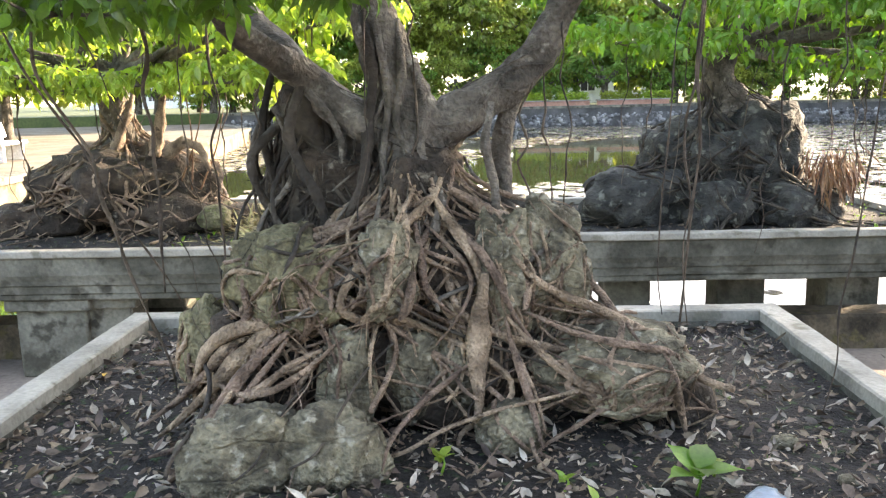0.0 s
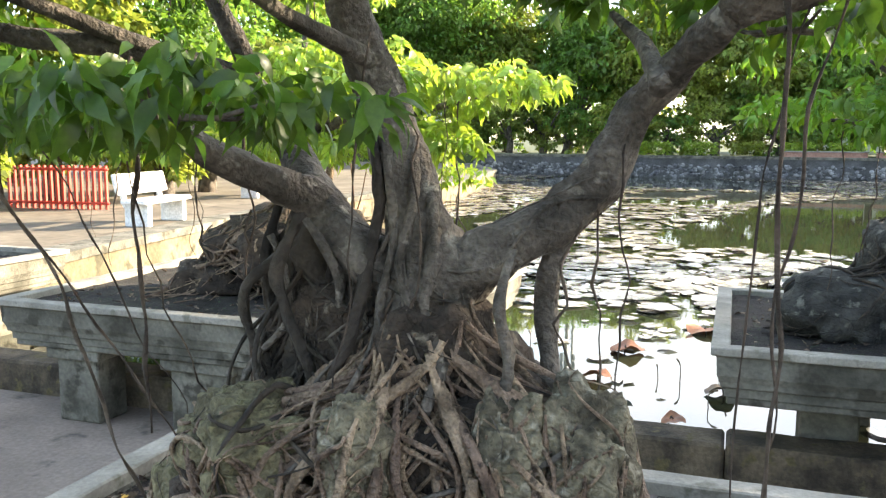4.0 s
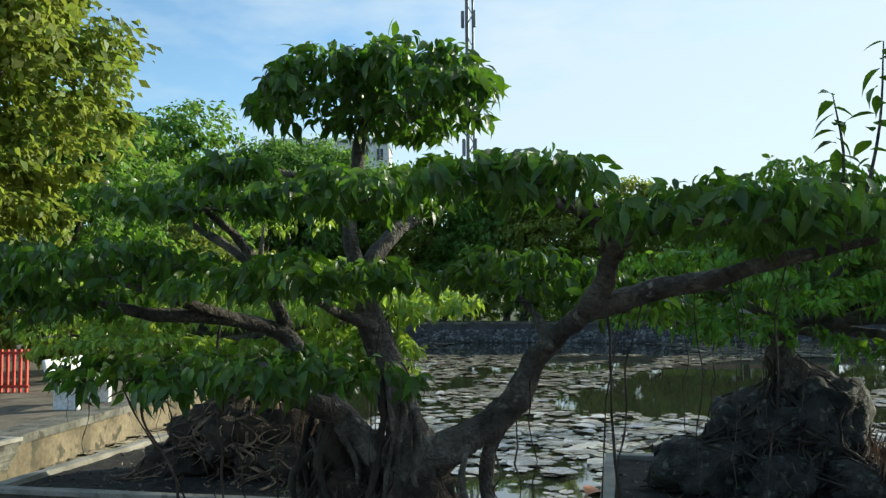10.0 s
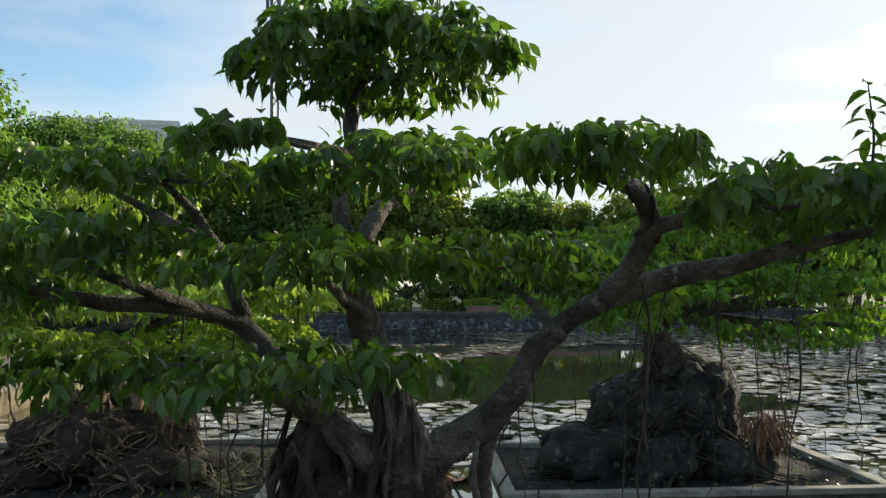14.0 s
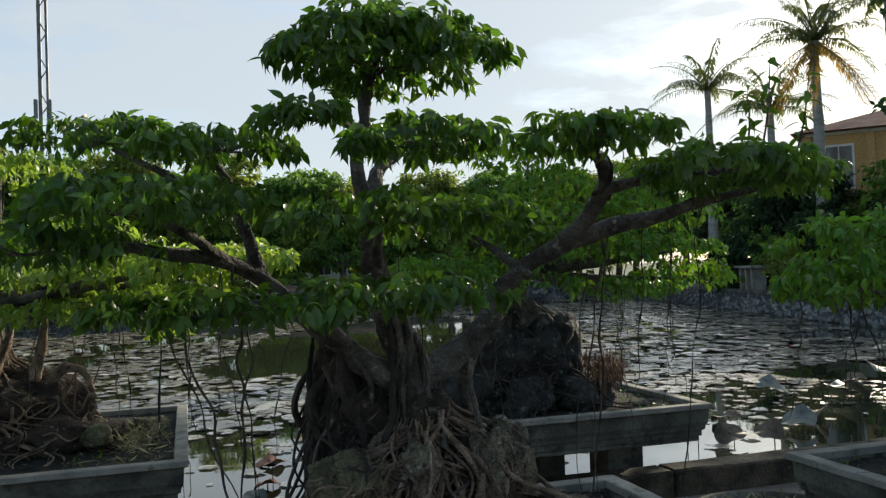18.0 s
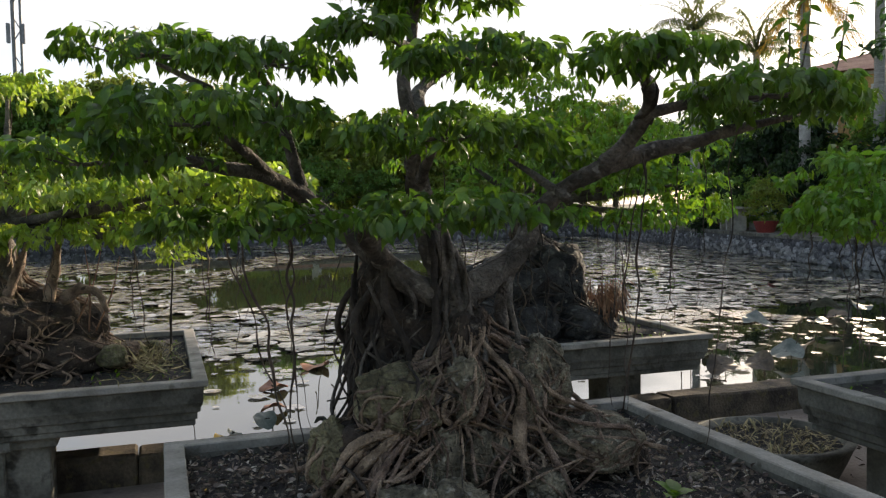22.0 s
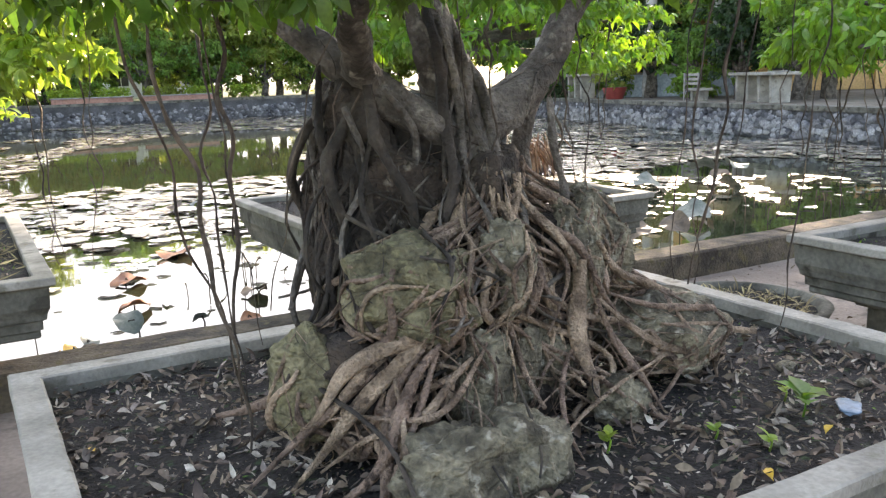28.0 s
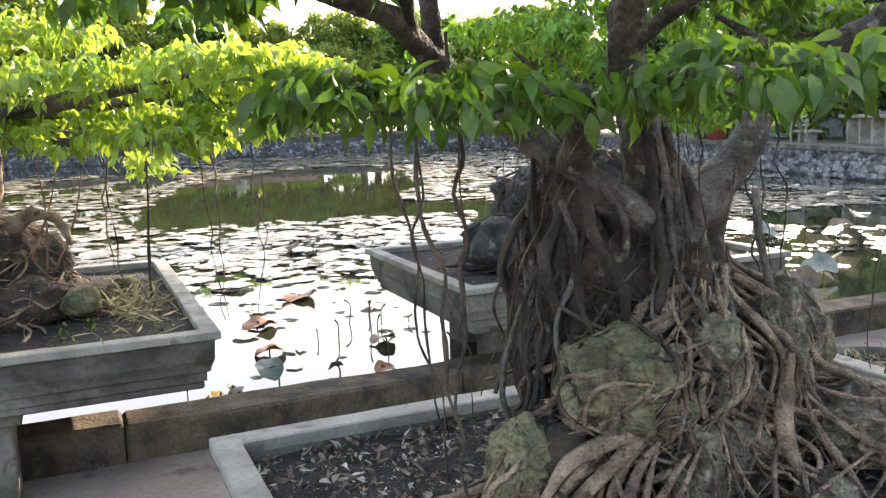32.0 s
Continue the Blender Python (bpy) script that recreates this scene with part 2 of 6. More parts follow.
STONE = material("rubble_stone", (0.06, 0.06, 0.06), (0.25, 0.245, 0.235), 3.0, 0.9, 0.4, 25, spread=0.55)
FARSTONE = material("weathered_bank_stone", (0.05, 0.05, 0.055), (0.20, 0.20, 0.20), 2.0, 0.9, 0.3, 20, spread=0.6)
MORTAR = material("dark_mortar_wall", (0.045, 0.045, 0.045), (0.10, 0.10, 0.10), 1.2, 0.95, 0.4, 14)
WHITE = material("chalky_white_paint", (0.60, 0.60, 0.58), (0.75, 0.75, 0.73), 3.0, 0.8, 0.1, 30)
OCHRE = material("ochre_house_paint", (0.50, 0.31, 0.13), (0.60, 0.39, 0.17), 0.6, 0.9, 0.1, 12)
TILE = material("red_brown_roof", (0.22, 0.09, 0.06), (0.33, 0.15, 0.10), 2.0, 0.85, 0.4, 20)
GLAZE = material("dark_red_glaze", (0.17, 0.025, 0.02), (0.26, 0.045, 0.035), 2.0, 0.5, 0.1, 20)
RED = material("red_paint", (0.42, 0.03, 0.015), (0.55, 0.06, 0.03), 2.0, 0.6, 0.1, 20)
PALEBLUE = material("pale_blue_paint", (0.30, 0.36, 0.40), (0.42, 0.48, 0.52), 1.5, 0.85, 0.1, 12)
TERRACOTTA = material("terracotta_paint", (0.25, 0.12, 0.085), (0.36, 0.20, 0.15), 1.5, 0.85, 0.1, 12)
DARKGLASS = material("dark_window_glass", (0.02, 0.022, 0.025), (0.05, 0.05, 0.055), 1.0, 0.12, 0.0, 8)
STEEL = material("grey_galvanised_steel", (0.10, 0.105, 0.11), (0.18, 0.185, 0.19), 1.0, 0.5, 0.0, 8, metal=0.6)
PAVE = material("pale_promenade_paving", (0.10, 0.082, 0.060), (0.17, 0.143, 0.106), 0.9, 0.95, 0.25, 6, third=(0.075, 0.06, 0.043), third_at=0.58)
GRASS = material("mixed_grass", (0.025, 0.045, 0.012), (0.06, 0.08, 0.022), 0.6, 0.9, 0.4, 7)
DRYFROND = material("dry_golden_frond", (0.20, 0.13, 0.03), (0.38, 0.26, 0.07), 1.0, 0.6, 0.0, 20, translucent=(0.22, 0.14, 0.0), spread=0.3)
FROND = material("palm_frond", (0.06, 0.085, 0.03), (0.13, 0.15, 0.055), 1.0, 0.5, 0.0, 20, translucent=(0.10, 0.11, 0.0), spread=0.3)
PEAT = material("root_bound_peat", (0.018, 0.013, 0.009), (0.07, 0.05, 0.035), 9.0, 0.95, 1.0, 50, third=(0.17, 0.145, 0.11), third_at=0.62, crack=22.0)
DRYGRASS = material("withered_grass", (0.20, 0.16, 0.07), (0.36, 0.29, 0.14), 9.0, 0.8, 0.0, 60, spread=0.4)
PALMTRUNK = material("grey_palm_trunk", (0.26, 0.25, 0.23), (0.38, 0.37, 0.34), 1.5, 0.9, 0.3, 12, stretch=(1, 1, 5))
LOTUSDARK = material("grey_green_lotus", (0.09, 0.11, 0.085), (0.17, 0.19, 0.15), 9.0, 0.5, 0.2, 40)
LOTUSBROWN = material("brown_lotus", (0.05, 0.035, 0.02), (0.14, 0.10, 0.055), 9.0, 0.6, 0.2, 40)
LOTUSORANGE = material("rust_lotus", (0.20, 0.07, 0.025), (0.34, 0.14, 0.05), 9.0, 0.5, 0.2, 40)
LOTUSYELLOW = material("yellow_lotus", (0.45, 0.26, 0.02), (0.58, 0.38, 0.04), 9.0, 0.5, 0.1, 40)
MOSSROCK = material("mossy_rock", (0.060, 0.054, 0.028), (0.18, 0.16, 0.09), 12.0, 0.95, 1.0, 50, third=(0.10, 0.11, 0.035), third_at=0.56)
RUSTROOT = material("rusty_dry_root", (0.12, 0.062, 0.034), (0.29, 0.16, 0.085), 9.0, 0.85, 0.0, 40, spread=0.4)
SCRAP = material("blue_plastic", (0.08, 0.13, 0.19), (0.16, 0.22, 0.28), 9.0, 0.35, 0.2, 40)
WATER = bpy.data.materials.new("pond_water")
WATER.use_nodes = True
_n, _l = WATER.node_tree.nodes, WATER.node_tree.links
_b = _n["Principled BSDF"]
_b.inputs["Base Color"].default_value, _b.inputs["Roughness"].default_value, _b.inputs["IOR"].default_value = (0.035, 0.040, 0.022, 1), 0.03, 2.3
_t, _bp = _n.new("ShaderNodeTexNoise"), _n.new("ShaderNodeBump")
_t.inputs["Scale"].default_value = 2.5
_bp.inputs["Strength"].default_value, _bp.inputs["Distance"].default_value = 0.05, 0.02
_l.new(_n.new("ShaderNodeTexCoord").outputs["Object"], _t.inputs["Vector"])
_l.new(_t.outputs["Fac"], _bp.inputs["Height"])
_l.new(_bp.outputs["Normal"], _b.inputs["Normal"])


# ---- shapes ----
def part(name, bm, mat, parent=None, label="", smooth=False):
    """Links a bmesh (or finished mesh) as one mesh object under a thing or a part."""
    if isinstance(bm, bmesh.types.BMesh):
        me = bpy.data.meshes.new(name)
        bm.to_mesh(me)
        bm.free()
    else:
        me = bm
    if not me.materials:
        me.materials.append(mat)
    if smooth:
        me.shade_smooth()
    ob = new(name, me)
    if parent:
        ob.parent = parent
        if parent.type == "EMPTY" or parent.location.length:
            ob.matrix_parent_inverse = parent.matrix_basis.inverted()
    if label:
        ob["label"] = label
    return ob


def thing(name, label, category, at=(0, 0, 0), group="", kind=""):
    ob = new(name)
    ob.empty_display_size = 0.1
    ob.location = at
    return tagged(ob, label, category, group, kind)


def block(bm, lo, hi, bevel=0.0, taper=0.0):
    """A box from corner to corner, its lower face drawn in by taper, its edges bevelled."""
    x0, y0, z0 = lo
    x1, y1, z1 = hi
    v = [bm.verts.new(p) for p in ((x0 + taper, y0 + taper, z0), (x1 - taper, y0 + taper, z0), (x1 - taper, y1 - taper, z0), (x0 + taper, y1 - taper, z0), (x0, y0, z1), (x1, y0, z1), (x1, y1, z1), (x0, y1, z1))]
    fs = [bm.faces.new([v[i] for i in q]) for q in ((3, 2, 1, 0), (4, 5, 6, 7), (0, 1, 5, 4), (1, 2, 6, 5), (2, 3, 7, 6), (3, 0, 4, 7))]
    if bevel:
        bmesh.ops.bevel(bm, geom=list({e for f in fs for e in f.edges}), offset=bevel, segments=1, affect="EDGES")
    return bm


def boxed(lo, hi, bevel=0.0, taper=0.0):
    return block(bmesh.new(), lo, hi, bevel, taper)


def smooth_path(points, step):
    """A Catmull-Rom line through the points, cut into short steps."""
    p = [Vector(q) for q in points]
    p = [p[0] * 2 - p[1], *p, p[-1] * 2 - p[-2]]
    out = []
    for i in range(1, len(p) - 2):
        n = max(2, int((p[i + 1] - p[i]).length / step))
        for k in range(n):
            t = k / n
            a, b, c, d = p[i - 1], p[i], p[i + 1], p[i + 2]
            out.append((i - 1 + t, 0.5 * ((2 * b) + (c - a) * t + (2 * a - 5 * b + 4 * c - d) * t * t + (3 * b - a - 3 * c + d) * t ** 3)))
    out.append((len(points) - 1, Vector(points[-1])))
    return out


def tube(bm, points, radii, sides=8, step=0.05, rough=0.12, seed=0, flat=1.0, flute=0.0):
    """A knotty limb along the points, with a radius for each of them."""
    line = smooth_path(points, step)
    rings, side = [], None
    for k, (u, q) in enumerate(line):
        ahead = (line[min(k + 1, len(line) - 1)][1] - line[max(k - 1, 0)][1]).normalized()
        if side is None:
            side = ahead.orthogonal().normalized()
        side = (side - ahead * side.dot(ahead)).normalized()
        up = ahead.cross(side)
        i = min(int(u), len(radii) - 2)
        r = radii[i] + (radii[i + 1] - radii[i]) * min(1, u - i)
        ring = []
        for s in range(sides):
            a = 2 * math.pi * s / sides
            w = (side * math.cos(a) + up * math.sin(a) * flat)
            f = 1 + flute * math.cos(a * 5 + 2.5 * noise.noise(q * 2.5) + seed) + rough * 2 * noise.noise(Vector((q.x * 9 + seed * 3.7, q.y * 9, q.z * 9)) + w * 1.3) + rough * noise.noise(q * 31 + w * 4)
            ring.append(bm.verts.new(q + w * r * f))
        rings.append(ring)
    for a, b in zip(rings, rings[1:]):
        for s in range(sides):
            bm.faces.new((a[s], a[(s + 1) % sides], b[(s + 1) % sides], b[s]))
    bm.faces.new(rings[0][::-1])
    bm.faces.new(rings[-1])
    return bm


def limb(name, points, radii, mat, parent, label="", **k):
    return part(name, tube(bmesh.new(), points, radii, **k), mat, parent, label, smooth=True)


def boulder(bm, at, size, seed=0, detail=3, rough=0.35, turn=0.0, crag=1.0):
    """A cracked stone: a ball pushed in and out by broad and fine noise, with flattened breaks."""
    made = bmesh.ops.create_icosphere(bm, subdivisions=detail, radius=1.0)["verts"]
    off = Vector((seed * 7.13, seed * 3.7, seed * 1.9))
    m = Matrix.Rotation(turn, 3, "Z")
    for v in made:
        d = v.co.normalized()
        f = 1 + rough * noise.noise(d * 1.5 + off) + 0.5 * rough * noise.noise(d * 3.3 + off)
        f += crag * 0.16 * rough * (1 - 2 * abs(noise.noise(d * 6.5 + off))) + crag * 0.12 * rough * noise.noise(d * 14 + off)
        c = d * f
        c.x, c.y, c.z = (math.copysign(abs(q) ** 0.85, q) for q in c)
        v.co = Vector(at) + m @ Vector((c.x * size[0], c.y * size[1], c.z * size[2]))
    return bm


LEAF_OUTLINE = ((0.0, 0.06), (0.22, 0.42), (0.45, 0.5), (0.68, 0.33), (0.85, 0.10), (1.0, 0.01))


def leaf_shape(length, width, droop, fold=0.25):
    """Points and faces of one pointed leaf with a folded midrib and a hanging tip, along +y."""
    v, f = [], []
    for u, w in LEAF_OUTLINE:
        y, z = u * length * (1 - 0.18 * droop * u), -droop * length * 0.55 * u * u
        v += [(-w * width, y, z + fold * w * width), (0, y, z), (w * width, y, z + fold * w * width)]
    for i in range(len(LEAF_OUTLINE) - 1):
        a = 3 * i
        f += [(a, a + 1, a + 4, a + 3), (a + 1, a + 2, a + 5, a + 4)]
    return np.array(v), np.array(f)


SIMPLE = (np.array([(0, 0, 0), (-0.28, 0.45, 0.06), (0.28, 0.45, 0.06), (0, 1.0, -0.25)]), np.array([(0, 2, 3, 1)]))
SHAPES = [leaf_shape(1, 0.37, 0.6), leaf_shape(1, 0.34, 0.95), leaf_shape(1, 0.39, 0.45), leaf_shape(1, 0.35, 1.2)]


def scattered(name, poses, shapes, rng):
    """One mesh of many leaves: poses are rows of place, turn, pitch, roll, size."""
    verts, faces, base = [], [], 0
    poses = np.asarray(poses, float)
    pick = rng.integers(0, len(shapes), len(poses))
    for s, (sv, sf) in enumerate(shapes):
        q = poses[pick == s]
        if not len(q):
            continue
        cz, sz, cp, sp, cr, sr = np.cos(q[:, 3]), np.sin(q[:, 3]), np.cos(q[:, 4]), np.sin(q[:, 4]), np.cos(q[:, 5]), np.sin(q[:, 5])
        x, y, z = (sv[None, :, i] * q[:, 6, None] for i in range(3))
        x, z = x * cr[:, None] + z * sr[:, None], z * cr[:, None] - x * sr[:, None]
        y, z = y * cp[:, None] - z * sp[:, None], y * sp[:, None] + z * cp[:, None]
        x, y = x * cz[:, None] - y * sz[:, None], x * sz[:, None] + y * cz[:, None]
        verts.append(np.stack([x + q[:, 0, None], y + q[:, 1, None], z + q[:, 2, None]], -1).reshape(-1, 3))
        faces.append((sf[None] + (base + len(sv) * np.arange(len(q)))[:, None, None]).reshape(-1, 4))
        base += len(sv) * len(q)
    verts, faces = np.concatenate(verts), np.concatenate(faces)
    me = bpy.data.meshes.new(name)
    me.vertices.add(len(verts))
    me.vertices.foreach_set("co", verts.ravel())
    me.loops.add(4 * len(faces))
    me.loops.foreach_set("vertex_index", faces.ravel().astype(np.int32))
    me.polygons.add(len(faces))
    me.polygons.foreach_set("loop_start", (4 * np.arange(len(faces))).astype(np.int32))
    me.update(calc_edges=True)
    me.validate()
    me.shade_smooth()
    return me


def pad_poses(rng, at, size, count, leaf=0.079, down=0.52):
    """Leaves of one clipped foliage pad: twig tips over a domed, uneven cushion, each with a drooping tuft of leaves."""
    tips = max(1, count // 6)
    a = rng.uniform(0, 2 * math.pi, tips)
    r = np.sqrt(rng.uniform(0, 1, tips)) * (1 + 0.2 * np.sin(3 * a + at[0] * 9) + 0.13 * np.sin(5 * a + at[1] * 7))
    h = np.sqrt(np.clip(1 - r * r * 0.8, 0.02, 1))
    up = np.where(rng.random(tips) < 0.7, rng.uniform(0.65, 1.1, tips), rng.uniform(-0.35, 0.6, tips))
    bumps = 1 + 0.35 * np.sin(6 * r * np.cos(a) + at[2] * 5) * np.cos(5 * r * np.sin(a) + at[0] * 3)
    k = np.repeat(np.arange(tips), 6)
    n = len(k)
    turn = a[k] - math.pi / 2 + rng.uniform(-2.2, 2.2, n)
    back = rng.uniform(0.0, 0.05, n)
    p = np.zeros((n, 7))
    p[:, 0] = at[0] + size[0] * r[k] * np.cos(a[k]) - np.sin(turn) * back
    p[:, 1] = at[1] + size[1] * r[k] * np.sin(a[k]) + np.cos(turn) * back
    p[:, 2] = at[2] + size[2] * (h * up * bumps)[k] + rng.normal(0, 0.012, n)
    p[:, 3], p[:, 4], p[:, 5] = turn, -down - 0.3 * r[k] + rng.normal(0, 0.55, n), rng.normal(0, 0.8, n)
    p[:, 6] = leaf * rng.uniform(0.6, 1.25, n)
    return p


def clump_poses(rng, at, size, clumps, per, leaf, spread=0.16, hollow=0.35):
    """Leaves of a tree's crown: clumps on the shell of an uneven ball, gaps between them."""
    d = rng.normal(0, 1, (clumps, 3))
    d /= np.linalg.norm(d, axis=1)[:, None]
    d[:, 2] = np.where(d[:, 2] < -0.7, -d[:, 2], d[:, 2])
    r = rng.uniform(hollow, 1.0, clumps) ** 0.5 * (1 + 0.16 * np.sin(3 * d[:, 0] + 5 * d[:, 1] + at[0]) + 0.12 * np.sin(7 * d[:, 2] + at[1]))
    c = np.array(at) + d * r[:, None] * np.array(size)
    k = np.repeat(np.arange(clumps), per)
    w = np.clip(rng.normal(0, 0.8, (len(k), 3)), -1.5, 1.5) * np.array((1, 1, 0.6)) * spread * max(size) * rng.uniform(0.5, 1.2, clumps)[k][:, None]
    p = np.zeros((len(k), 7))
    p[:, :3] = c[k] + w
    p[:, 3] = np.arctan2(w[:, 1] + d[k, 1], w[:, 0] + d[k, 0]) - math.pi / 2 + rng.normal(0, 0.9, len(k))
    p[:, 4] = -0.5 + rng.normal(0, 0.5, len(k))
    p[:, 5] = rng.normal(0, 0.6, len(k))
    p[:, 6] = leaf * rng.uniform(0.6, 1.3, len(k))
    return p


# ---- ground, pond and banks ----
GROUND_Z, WATER_Z, BANK_Z, RIM_Z = -0.33, -0.25, 0.85, 0.573
bm = bmesh.new()
block(bm, (-60, -30, -1.2), (15.3, 5.87, GROUND_Z))
tagged(part("ground", bm, GROUND), "dusty worn concrete yard beside the pond", "ground", kind="structure")
tagged(part("pond_bed", boxed((-400, 6.2, -1.6), (400, 700, -1.2)), KERB), "dark bed under the pond", "ground", kind="structure")
bm = bmesh.new()
bm.faces.new([bm.verts.new((x, y, WATER_Z)) for x, y in ((-40, 6.15), (60, 6.15), (60, 47), (-40, 47))])
tagged(part("pond_water", bm, WATER), "still greenish pond water mirroring the sky", "water", kind="structure")
# kerb along the near shore, in cast lengths with uneven tops
kerb = thing("kerb", "low mossy concrete kerb along the pond edge", "kerb", (0, 6.02, GROUND_Z), kind="structure")
rng = np.random.default_rng(3)
x = -14.0
while x < 16:
    w = rng.uniform(1.6, 2.6)
    bm = boxed((x + 0.004, 5.87 + rng.uniform(-0.01, 0.01), GROUND_Z - 0.1), (x + w - 0.004, 6.19, -0.08 + rng.uniform(-0.012, 0.012)), 0.02)
    bmesh.ops.subdivide_edges(bm, edges=[e for e in bm.edges if e.calc_length() > 0.5], cuts=10, use_grid_fill=True)
    for v in bm.verts:
        v.co += Vector((0, 0.012 * noise.noise(v.co * 3), 0.014 * noise.noise(v.co * 2.3)))
    part("kerb_length", bm, KERB, kerb)
    x += w


def bank(name, line, top, mat, label, thick=0.5, cope=0.12):
    """A retaining wall along a line, with a coping slab on it."""
    base = thing(name, label, "retaining wall", (*line[0], WATER_Z), kind="structure")
    for (ax, ay), (bx, by) in zip(line, line[1:]):
        a, b = Vector((ax, ay, 0)), Vector((bx, by, 0))
        n = (b - a).normalized().cross(Vector((0, 0, 1))) * -1
        for nm, lo, hi, out, mt in (("wall_face", -0.9, top - cope, 0.0, mat), ("coping", top - cope, top, -0.06, CONCRETE)):
            bm = bmesh.new()
            q = [a + n * out, b + n * out, b + n * thick, a + n * thick]
            lower, upper = [bm.verts.new((v.x, v.y, lo)) for v in q], [bm.verts.new((v.x, v.y, hi)) for v in q]
            bm.faces.new(lower[::-1])
            bm.faces.new(upper)
            for i in range(4):
                bm.faces.new((lower[i], lower[(i + 1) % 4], upper[(i + 1) % 4], upper[i]))
            bmesh.ops.recalc_face_normals(bm, faces=bm.faces)
            part(nm, bm, mt, base)
    return base


LEFT = [(-6.7, 6.2), (-7.3, 9.5), (-7.8, 13.3), (-8.1, 20.0), (-7.9, 27.0), (-9.5, 37.0), (-13.0, 45.0)]
FAR = [(-13.0, 45.0), (24.0, 45.0)]
RIGHT = [(24.0, 45.0), (18.3, 22.0), (16.3, 12.0), (15.0, 5.0)]
bank("bank_wall_left", LEFT, 0.32, PLASTER, "sunlit stained plaster wall along the pond")
bank("bank_wall_far", FAR, BANK_Z, MORTAR, "dark stone wall of the far bank")
bank("bank_wall_right", RIGHT, 0.6, MORTAR, "dark rubble wall of the house-side bank")
for nm, pts, z, mt, lb in (("promenade_left", [(-7.1, 6.2), (-7.7, 9.5), (-8.2, 13.3), (-8.5, 20), (-8.3, 27), (-9.9, 37), (-13.4, 45.4), (-60, 45.4), (-60, 6.2)], 0.30, PAVE, "sunlit sandy promenade"),
                           ("promenade_far", [(-60, 45.4), (24.4, 45.4), (80, 45.4), (80, 300), (-200, 300), (-200, 45.4)], 0.83, GRASS, "grass and paths of the far bank"),
                           ("promenade_right", [(24.4, 45.4), (18.7, 22), (16.7, 12), (15.4, 5), (15.4, -30), (80, -30), (80, 45.4)], 0.58, PAVE, "paved yard of the house-side bank")):
    bm = bmesh.new()
    f = bm.faces.new([bm.verts.new((x, y, z)) for x, y in pts])
    bm.normal_update()
    if f.normal.z < 0:
        bmesh.ops.reverse_faces(bm, faces=[f])
    g = bmesh.ops.extrude_face_region(bm, geom=[f])
    for v in g["geom"]:
        if isinstance(v, bmesh.types.BMVert):
            v.co.z -= 1.2
    bmesh.ops.recalc_face_normals(bm, faces=bm.faces)
    tagged(part(nm, bm, mt), lb, "ground", kind="structure")
# lily pads: flat, curled and dying leaves in drifts, open water between
rng = np.random.default_rng(11)


def lily_field(count, x0, x1, y0, y1, size, power):
    p = np.zeros((count, 7))
    p[:, 0], p[:, 1] = rng.uniform(x0, x1, count), y0 + (y1 - y0) * rng.random(count) ** power
    keep = np.array([noise.noise(Vector((a * 0.16, b * 0.11, 0.3))) + 0.35 * noise.noise(Vector((a * 0.7, b * 0.5, 4))) > (-0.12 if a < 7 else -0.34) for a, b in p[:, :2]])
    edge = np.array([1 + 0.35 * noise.noise(Vector((a * 0.35, b * 0.35, 8))) for a, b in p[:, :2]])
    du, dv = (p[:, 0] - 4.4) * 0.4 + (p[:, 1] - 25) * 0.917, (p[:, 0] - 4.4) * 0.917 - (p[:, 1] - 25) * 0.4
    hole = ((du / 9.5) ** 2 + (dv / 3.5) ** 2 < edge) | (((p[:, 0] - 11) / 2.2) ** 2 + ((p[:, 1] - 11.3) / 1.3) ** 2 < edge)
    near = (p[:, 1] < 11) & (p[:, 0] < 3.0) & (rng.random(count) < 0.35)
    p = p[keep & ~hole & ~near]
    p[:, 2], p[:, 3] = WATER_Z + 0.012 + rng.uniform(0, 0.02, len(p)), rng.uniform(0, 6.28, len(p))
    p[:, 4], p[:, 5], p[:, 6] = rng.normal(0, 0.012, len(p)), rng.normal(0, 0.012, len(p)), size * (0.35 + 1.05 * rng.random(len(p)) ** 1.4)
    return p


def lily_shape(curl, seed=0):
    """A floating pad with a slit and a ragged rim, parts of it lifted by curl."""
    r = np.random.default_rng(500 + seed)
    v, f = [(0, 0, 0)], []
    for i in range(13):
        a = 0.15 + i * (2 * math.pi - 0.3) / 12
        w = 0.5 * r.uniform(0.72, 1.08)
        v.append((w * math.cos(a), w * math.sin(a) * 0.9, curl * (0.5 + 0.5 * math.sin(2.3 * a + seed)) * r.uniform(0.4, 1.6)))
    for i in range(0, 12, 2):
        f.append((0, i + 1, i + 2, i + 3))
    return np.array(v, float), np.array(f)


LILY = [lily_shape(c, k) for k, c in enumerate((0.003, 0.005, 0.008, 0.012, 0.025, 0.06))]
for k, (n, box, s, pw) in enumerate(((3200, (-9, 16, 6.6, 15), 0.21, 0.55), (17000, (-16, 22, 10.5, 45), 0.42, 1.0))):
    tagged(part("lily_pads", scattered("lily_pads", lily_field(n, *box, s, pw), LILY, rng), PAD), "floating dying lily pads, pale and brown", "lily pads", kind="stuff")


